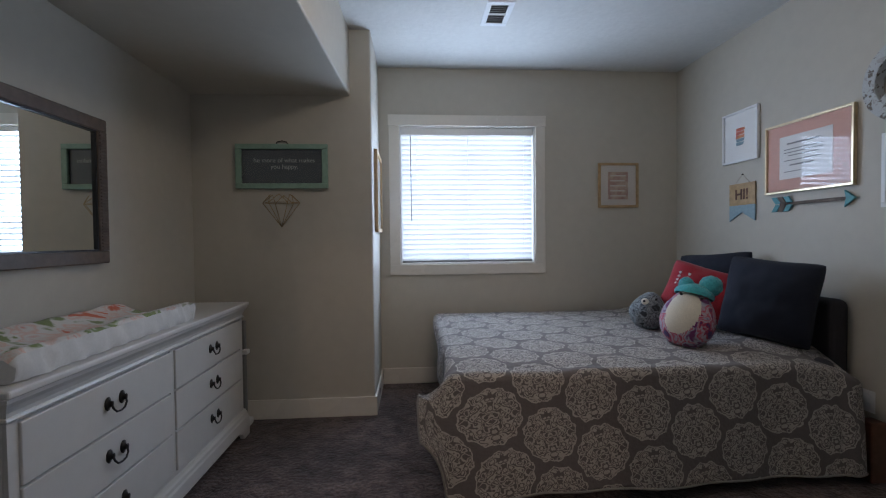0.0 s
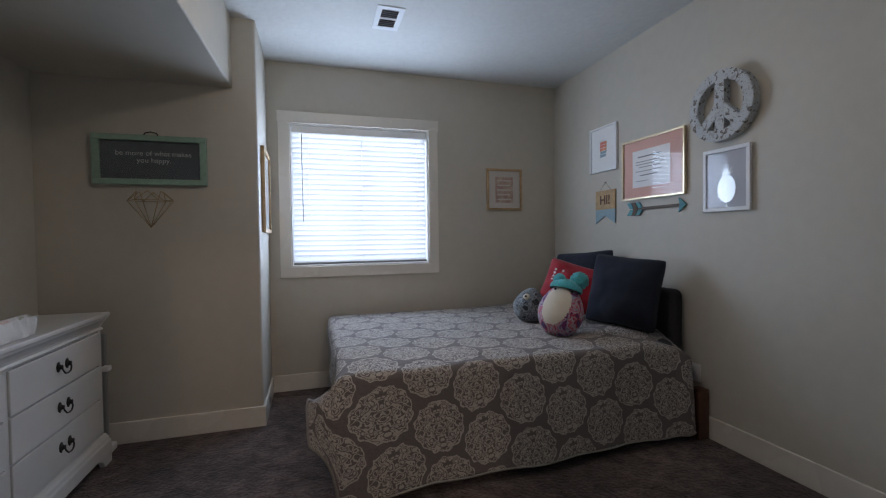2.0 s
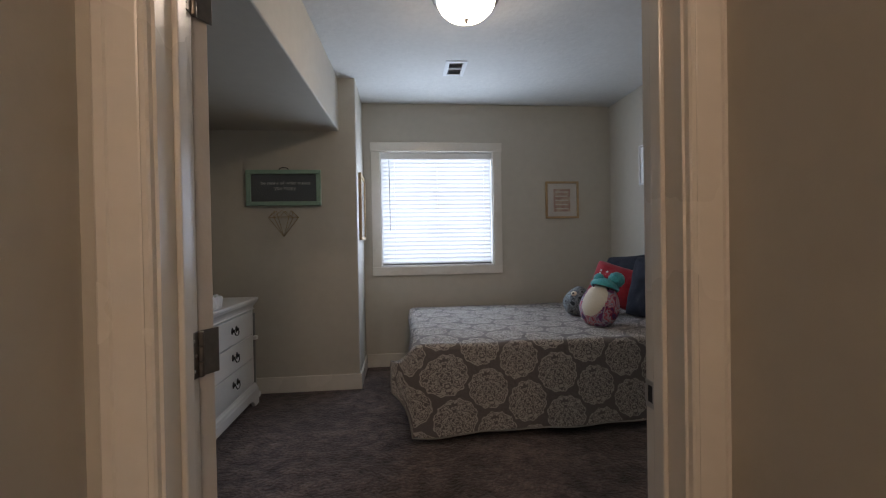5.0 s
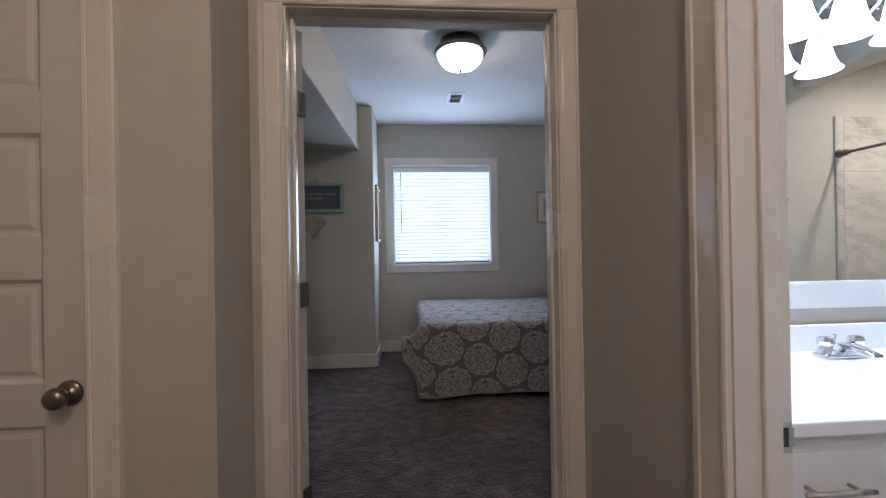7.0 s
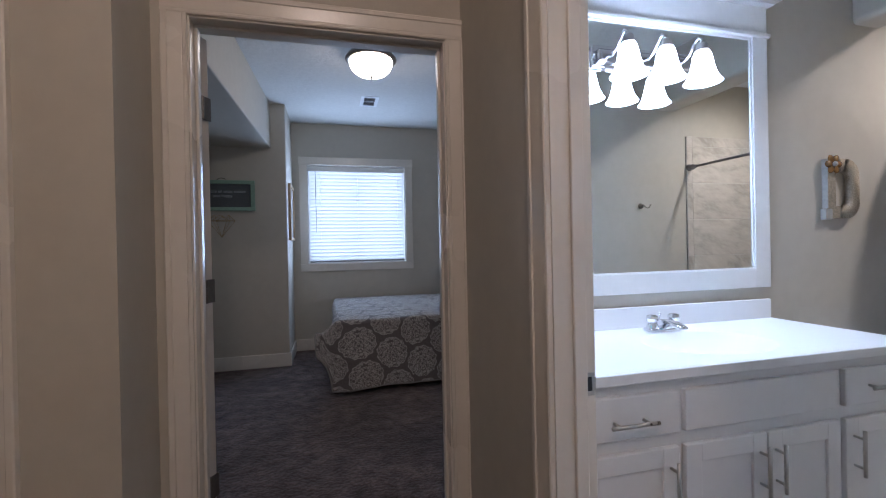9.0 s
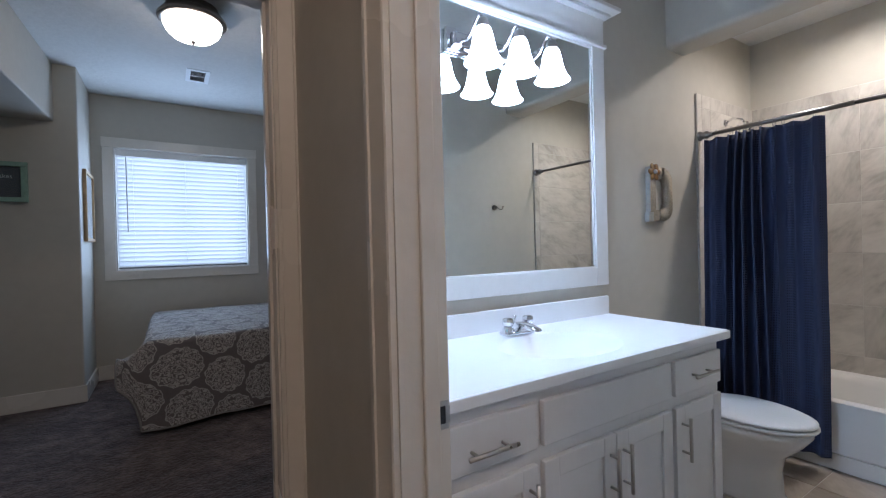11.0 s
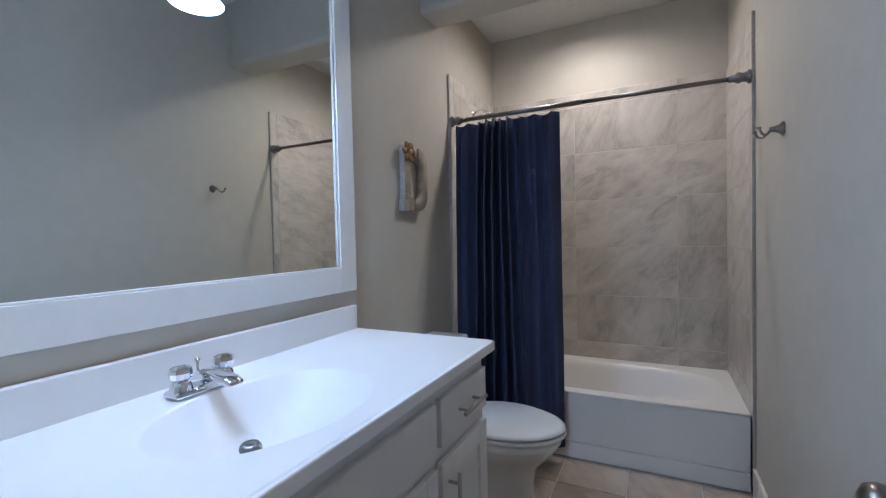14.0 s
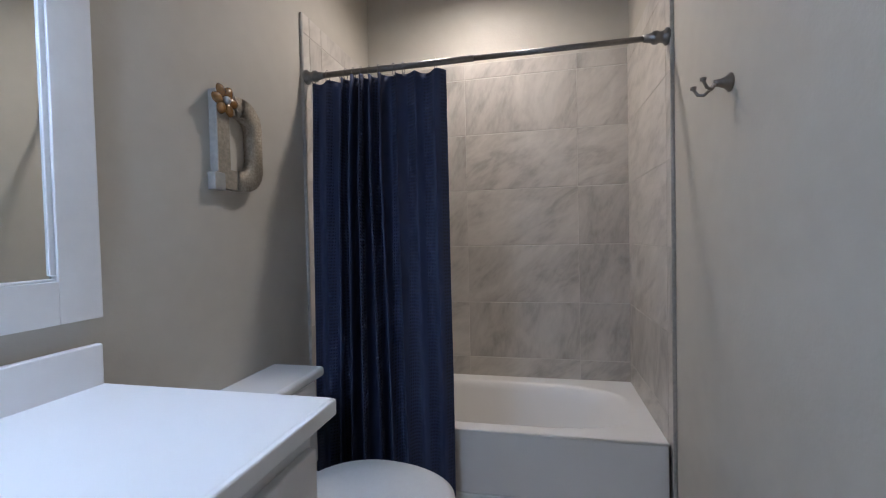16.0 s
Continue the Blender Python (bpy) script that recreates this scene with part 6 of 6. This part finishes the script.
# ---- shower rod, rings and curtain ----
RX, RZ = 3.123, 1.856
rod = thing("shower_rod", "brushed nickel tension shower rod with stepped flanges", "shower rod")
part("outer_tube", tube([(RX, BY0 - 0.03, RZ), (RX, -0.95, RZ)], 0.0125, 16), M["rod"], rod)
part("inner_tube", tube([(RX, -0.95, RZ), (RX, BY1 + 0.03, RZ)], 0.0105, 16), M["rod"], rod)
for ys, rx in ((BY0 - 0.010, 90), (BY1 + 0.010, -90)):
    part("flange", moved(lathe([(0, 0), (0.030, 0.0), (0.031, 0.010), (0.022, 0.018), (0.019, 0.032), (0.024, 0.040), (0.024, 0.052), (0.017, 0.060), (0.014, 0.085), (0, 0.086)], 24), Matrix.Translation((RX, ys, RZ)) @ pose(0, 0, 0, rx)), M["rod"], rod)

CYA, CYB, CZ0, CZ1 = BY0 - 0.035, -0.835, 0.075, RZ - 0.032
# pleats: place at the top, drift towards the hem, half width, depth
PLEATS = ((0.03, -0.01, 0.035, 0.030), (0.14, -0.03, 0.075, 0.030), (0.27, -0.04, 0.030, 0.060), (0.345, -0.03, 0.026, 0.070), (0.415, 0.00, 0.028, 0.075),
          (0.475, 0.06, 0.026, 0.065), (0.545, 0.07, 0.030, 0.060), (0.66, 0.05, 0.050, 0.052), (0.79, 0.02, 0.065, 0.034), (0.93, 0.01, 0.060, 0.038))


def curtain_fn(u, v):
    """Uneven pleats: broad at the sides, bunched in the middle, drifting and opening on the way down."""
    d = 1 - v
    push, side = 0.0, 0.0
    for c, drift, w, depth in PLEATS:
        k = (u - c - drift * d) / (w * (0.72 + 0.15 * d))
        g = math.exp(-k * k)
        push += 1.4 * depth * (0.62 + 0.38 * min(1, d * 4)) * g
        side += 0.35 * depth * k * g
    x = RX + 0.012 - 0.022 * d - push + 0.012 * noise.noise((u * 6, v * 2.6, 0.7)) * (0.3 + d) + 0.003 * noise.noise((u * 22, v * 5, 2.1))
    y = CYA + (CYB - CYA) * u + side * (1 if 0.05 < u < 0.95 else 0.2) - 0.016 * d * (u - 0.4)
    z = CZ0 + (CZ1 - CZ0) * v + (0.04 * push - 0.004 * math.sin(u * 31)) * (v ** 10)
    return (x, y, z)


cu = thing("shower_curtain", "navy waffle-stripe shower curtain pushed to one side", "shower curtain")
cl = part("cloth", grid_surface(260, 60, curtain_fn, lambda u, v: (u * 1.75, v * 1.75)), M["curtain"], cu)
sol = cl.modifiers.new("thickness", "SOLIDIFY")
sol.thickness = 0.002
for t in (0.02, 0.13, 0.27, 0.33, 0.39, 0.45, 0.52, 0.63, 0.70, 0.93):
    y = CYA + (CYB - CYA) * t
    part("curtain_ring", tube([(RX + 0.019 * math.cos(a), y, RZ - 0.010 + 0.028 * math.sin(a)) for a in (2 * math.pi * k / 18 for k in range(18))], 0.0018, 6, closed=True), M["rod"], cu, "thin nickel ring")

# shower arm and head
sh = thing("shower", "small chrome shower head on a bent arm", "shower")
part("arm", tube([(3.46, BY0 - 0.010, 1.985), (3.46, BY0 - 0.06, 2.005), (3.46, BY0 - 0.11, 1.985), (3.46, BY0 - 0.135, 1.95)], 0.0085, 10), M["chrome"], sh)
part("flange", moved(lathe([(0, 0), (0.026, 0), (0.024, 0.006), (0.012, 0.010), (0, 0.011)], 20), Matrix.Translation((3.46, BY0 - 0.010, 1.985)) @ pose(0, 0, 0, 90)), M["chrome"], sh)
part("head", moved(lathe([(0, 0.02), (0.014, 0.018), (0.018, 0.0), (0.034, -0.040), (0.036, -0.050), (0, -0.052)], 24), Matrix.Translation((3.46, BY0 - 0.14, 1.945)) @ pose(0, 0, 0, -32)), M["chrome"], sh)

# recessed lamp over the tub
can = thing("recessed_lamp", "white trimmed recessed lamp over the tub", "ceiling lamp", m=pose(3.38, -0.9, ALC))
part("trim_ring", ring_band(0.060, 0.092, 0.0, 0.006, 40), M["vent_white"], can).matrix_basis = pose(0, 0, 0, -90)

# ---- letter D with rope and flower ----
ld = thing("letter_d", "silver wooden letter D wrapped in jute with amber flower", "wall decoration", m=Matrix.Translation((2.655, BY0, 1.470)) @ Matrix.Diagonal((1, 1, 0.90, 1)))


def d_outline(x0, x1, h, rnd, n=12):
    pts = [(x0, -h), (x1 - rnd, -h)]
    pts += [(x1 - rnd + rnd * math.sin(a), -h + rnd - rnd * math.cos(a)) for a in (math.pi / 2 * k / n for k in range(1, n + 1))]
    pts += [(x1 - rnd + rnd * math.cos(a), h - rnd + rnd * math.sin(a)) for a in (math.pi / 2 * k / n for k in range(0, n + 1))]
    pts += [(x0, h)]
    return pts


def d_body():
    out, inn = d_outline(-0.100, 0.112, 0.168, 0.090), d_outline(-0.045, 0.055, 0.100, 0.045)
    bm = bmesh.new()
    n = len(out)
    rows = []
    for y in (-0.028, -0.002):
        rows.append(([bm.verts.new((x, y, z)) for x, z in out], [bm.verts.new((x, y, z)) for x, z in inn]))
    for i in range(n):
        j = (i + 1) % n
        for o, q in rows:
            bm.faces.new((o[i], o[j], q[j], q[i]))
        bm.faces.new((rows[0][0][i], rows[0][0][j], rows[1][0][j], rows[1][0][i]))
        bm.faces.new((rows[0][1][i], rows[0][1][j], rows[1][1][j], rows[1][1][i]))
    bmesh.ops.recalc_face_normals(bm, faces=bm.faces[:])
    return bm


part("letter_body", d_body(), M["jute"], ld)
part("edge_strip", box(-0.1035, -0.0985, -0.0295, -0.002, -0.112, 0.168, 0.001), M["galv"], ld, "silver painted edge")
part("serif", box(-0.118, -0.072, -0.030, -0.002, -0.176, -0.115, 0.003), M["galv"], ld)
# jute windings round the bow
outp, innp = d_outline(-0.100, 0.112, 0.168, 0.090, 14), d_outline(-0.045, 0.055, 0.100, 0.045, 14)


def along(outer, inner, s):
    """The points a share s of the way along the outer edge, and opposite it on the inner edge."""
    segs = [(Vector(q) - Vector(p)).length for p, q in zip(outer, outer[1:])]
    rest = sum(segs) * s
    for i, length in enumerate(segs):
        if rest <= length or i == len(segs) - 1:
            k = min(1.0, rest / length) if length else 0.0
            return Vector(outer[i]).lerp(Vector(outer[i + 1]), k), Vector(inner[i]).lerp(Vector(inner[i + 1]), k)
        rest -= length


wind = []
for k in range(84):
    s = 0.12 + 0.76 * k / 83
    a, b = along(outp, innp, s)
    mid = (a + b) / 2
    a, b = mid + (a - mid) * 1.02, mid + (b - mid) * 1.02
    wind.append(tube([(a.x, -0.031, a.y), (b.x, -0.031, b.y), (b.x, -0.004, b.y), (a.x, -0.004, a.y)], 0.0030, 6, closed=True))
part("rope_winding", join(*wind), M["rope"], ld, "jute rope winding")
for k in range(6):
    a = 2 * math.pi * k / 6
    petal = oval_loft([(0, 0, 0.006, 0.008, 0.008, 0.0), (0, 0, 0.020, 0.026, 0.026, 0.006), (0, 0, 0.016, 0.022, 0.022, 0.012), (0, 0, 0.004, 0.006, 0.006, 0.015)], 14)
    part("petal", moved(petal, Matrix.Translation((-0.072 + 0.032 * math.cos(a), -0.030, 0.135 + 0.032 * math.sin(a))) @ pose(0, 0, 0, 90) @ pose(0, 0, 0, 0, 0, math.degrees(a) + 90)), M["amber"], ld, "glossy amber shell petal")
part("flower_centre", moved(lathe([(0, 0), (0.014, 0), (0.012, 0.010), (0, 0.014)], 16), Matrix.Translation((-0.072, -0.040, 0.135)) @ pose(0, 0, 0, 90)), M["galv"], ld)

# robe hook
rh = thing("robe_hook", "brushed nickel double robe hook", "hook", m=Matrix.Translation((2.635, BY1, 1.524)) @ Matrix.Scale(0.88, 4))
part("rose", moved(lathe([(0, 0), (0.026, 0), (0.027, 0.004), (0.016, 0.016), (0.011, 0.030), (0.010, 0.045), (0, 0.046)], 24), pose(0, 0, 0, -90)), M["bronze"], rh)
for s in (-1, 1):
    part("prong", join(tube([(0, 0.040, 0), (s * 0.016, 0.050, -0.014), (s * 0.028, 0.060, -0.024), (s * 0.036, 0.074, -0.020), (s * 0.040, 0.084, -0.002)], 0.0048, 10),
                       moved(lathe([(0, -0.006), (0.008, -0.004), (0.009, 0.004), (0, 0.007)], 14), Matrix.Translation((s * 0.040, 0.085, 0.002)))), M["bronze"], rh)

# towel on its ring
tr_ = thing("towel_ring", "brushed nickel towel ring on the wall", "towel ring", m=Matrix.Translation((BX0, -0.635, 1.395)))
part("rose", moved(lathe([(0, 0), (0.024, 0), (0.024, 0.005), (0.010, 0.014), (0.009, 0.05), (0, 0.052)], 20), pose(0, 0, 0, 0, 90)), M["nickel"], tr_)
part("ring", tube([(0.052, 0.075 * math.cos(a), -0.075 + 0.075 * math.sin(a)) for a in (2 * math.pi * k / 32 for k in range(32))], 0.004, 8, closed=True), M["nickel"], tr_)


def towel_fn(u, v):
    a = 2 * math.pi * u
    h = v
    wy = 0.055 + 0.050 * (1 - h) ** 0.7
    wx = 0.018 + 0.014 * (1 - h)
    if h < 0.36:
        wy *= 1.10
        wx *= 1.35
    wob = 0.006 * math.sin(a * 5 + h * 3)
    band = -0.004 if 0.33 < h < 0.37 else 0.0
    return (BX0 + 0.050 + 0.012 * (1 - h) + (wx + wob + band) * math.cos(a), -0.635 + (wy + wob + band) * math.sin(a), 1.005 + 0.34 * h - 0.008 * math.cos(a) * (1 - h))


tw = tagged(mesh_object("towel", grid_surface(48, 40, towel_fn), M["towel"]), "aqua terry towel hanging folded through its ring", "towel")

# ---- tile work, last ----
JT, JV = 0.004, 0.0018


def tile_mesh(w, h, t, name, material):
    """A tile in x, z with its face at y = -t, eased edges."""
    bm = box(0, w, -t, 0, 0, h)
    top = [e for e in bm.edges if all(v.co.y < -t * 0.5 for v in e.verts)]
    bmesh.ops.bevel(bm, geom=top, offset=0.0015, segments=1, affect="EDGES")
    me = bpy.data.meshes.new(name)
    bm.to_mesh(me)
    bm.free()
    me.materials.append(material)
    return me


TILES = {}


def tile(parent, w, h, m):
    key = (round(w, 4), round(h, 4))
    if key not in TILES:
        TILES[key] = tile_mesh(w, h, 0.009, "tile", M["wall_tile"])
    ob = new("tile", TILES[key])
    ob.parent = parent
    ob.matrix_basis = m


ROWS_Z = [TZ - 0.002, 0.460, 0.776, 1.096, 1.412, 1.727, 2.041, 2.128]


def tiled_wall(name, length, m, cuts, label):
    """Backer in grout colour with rows of tile. Local x along the wall, y into it."""
    base = structure(name, box(0, length, -0.0102, -0.0005, ROWS_Z[0], ROWS_Z[-1]), M["grout"], label, "tiled wall")
    base.matrix_world = m
    for za, zb in zip(ROWS_Z, ROWS_Z[1:]):
        for xa, xb in zip(cuts, cuts[1:]):
            tile(base, xb - xa - JV, zb - za - JT, Matrix.Translation((xa + JV / 2, -0.003, za + JT / 2)))


# back wall: local x runs from the mirror wall to the hook wall
lb_ = BY0 - BY1
tiled_wall("tile_wall_back", lb_, Matrix.Translation((BX1, BY0, 0)) @ pose(0, 0, 0, 0, 0, -90), [0.0, 0.585, 1.195, lb_], "beige stone-look tile above the tub")
side = BX1 - 3.105 - 0.012
tiled_wall("tile_wall_left", side, Matrix.Translation((3.105, BY0, 0)), [0.0, 0.055, 0.16, side], "beige stone-look tile beside the shower head")
tiled_wall("tile_wall_right", side, Matrix.Translation((BX1 - 0.012, BY1, 0)) @ pose(0, 0, 0, 0, 0, 180), [0.0, side - 0.055, side], "beige stone-look tile at the tub's end")
structure("tile_edge", join(box(3.096, 3.1045, BY0 - 0.013, BY0, 0.0, 2.123, 0.002), box(3.096, 3.1045, BY1, BY1 + 0.013, 0.0, 2.123, 0.002)), M["galv"], "slim metal edge strip of the tile", "trim")

fl = structure("floor_bath", box(0.714, 3.15, BY1, BY0, -0.0098, -0.0030), M["grout"], "beige stone-look floor tile in the bathroom", "floor")
FT = tile_mesh(0.306, 0.306, 0.006, "floor_tile", M["floor_tile"])
for i in range(8):
    for j in range(5):
        ob = new("tile", FT)
        ob.parent = fl
        ob.matrix_basis = Matrix.Translation((0.716 + 0.31 * i, BY1 - 0.10 + 0.31 * j, -0.006)) @ pose(0, 0, 0, -90)
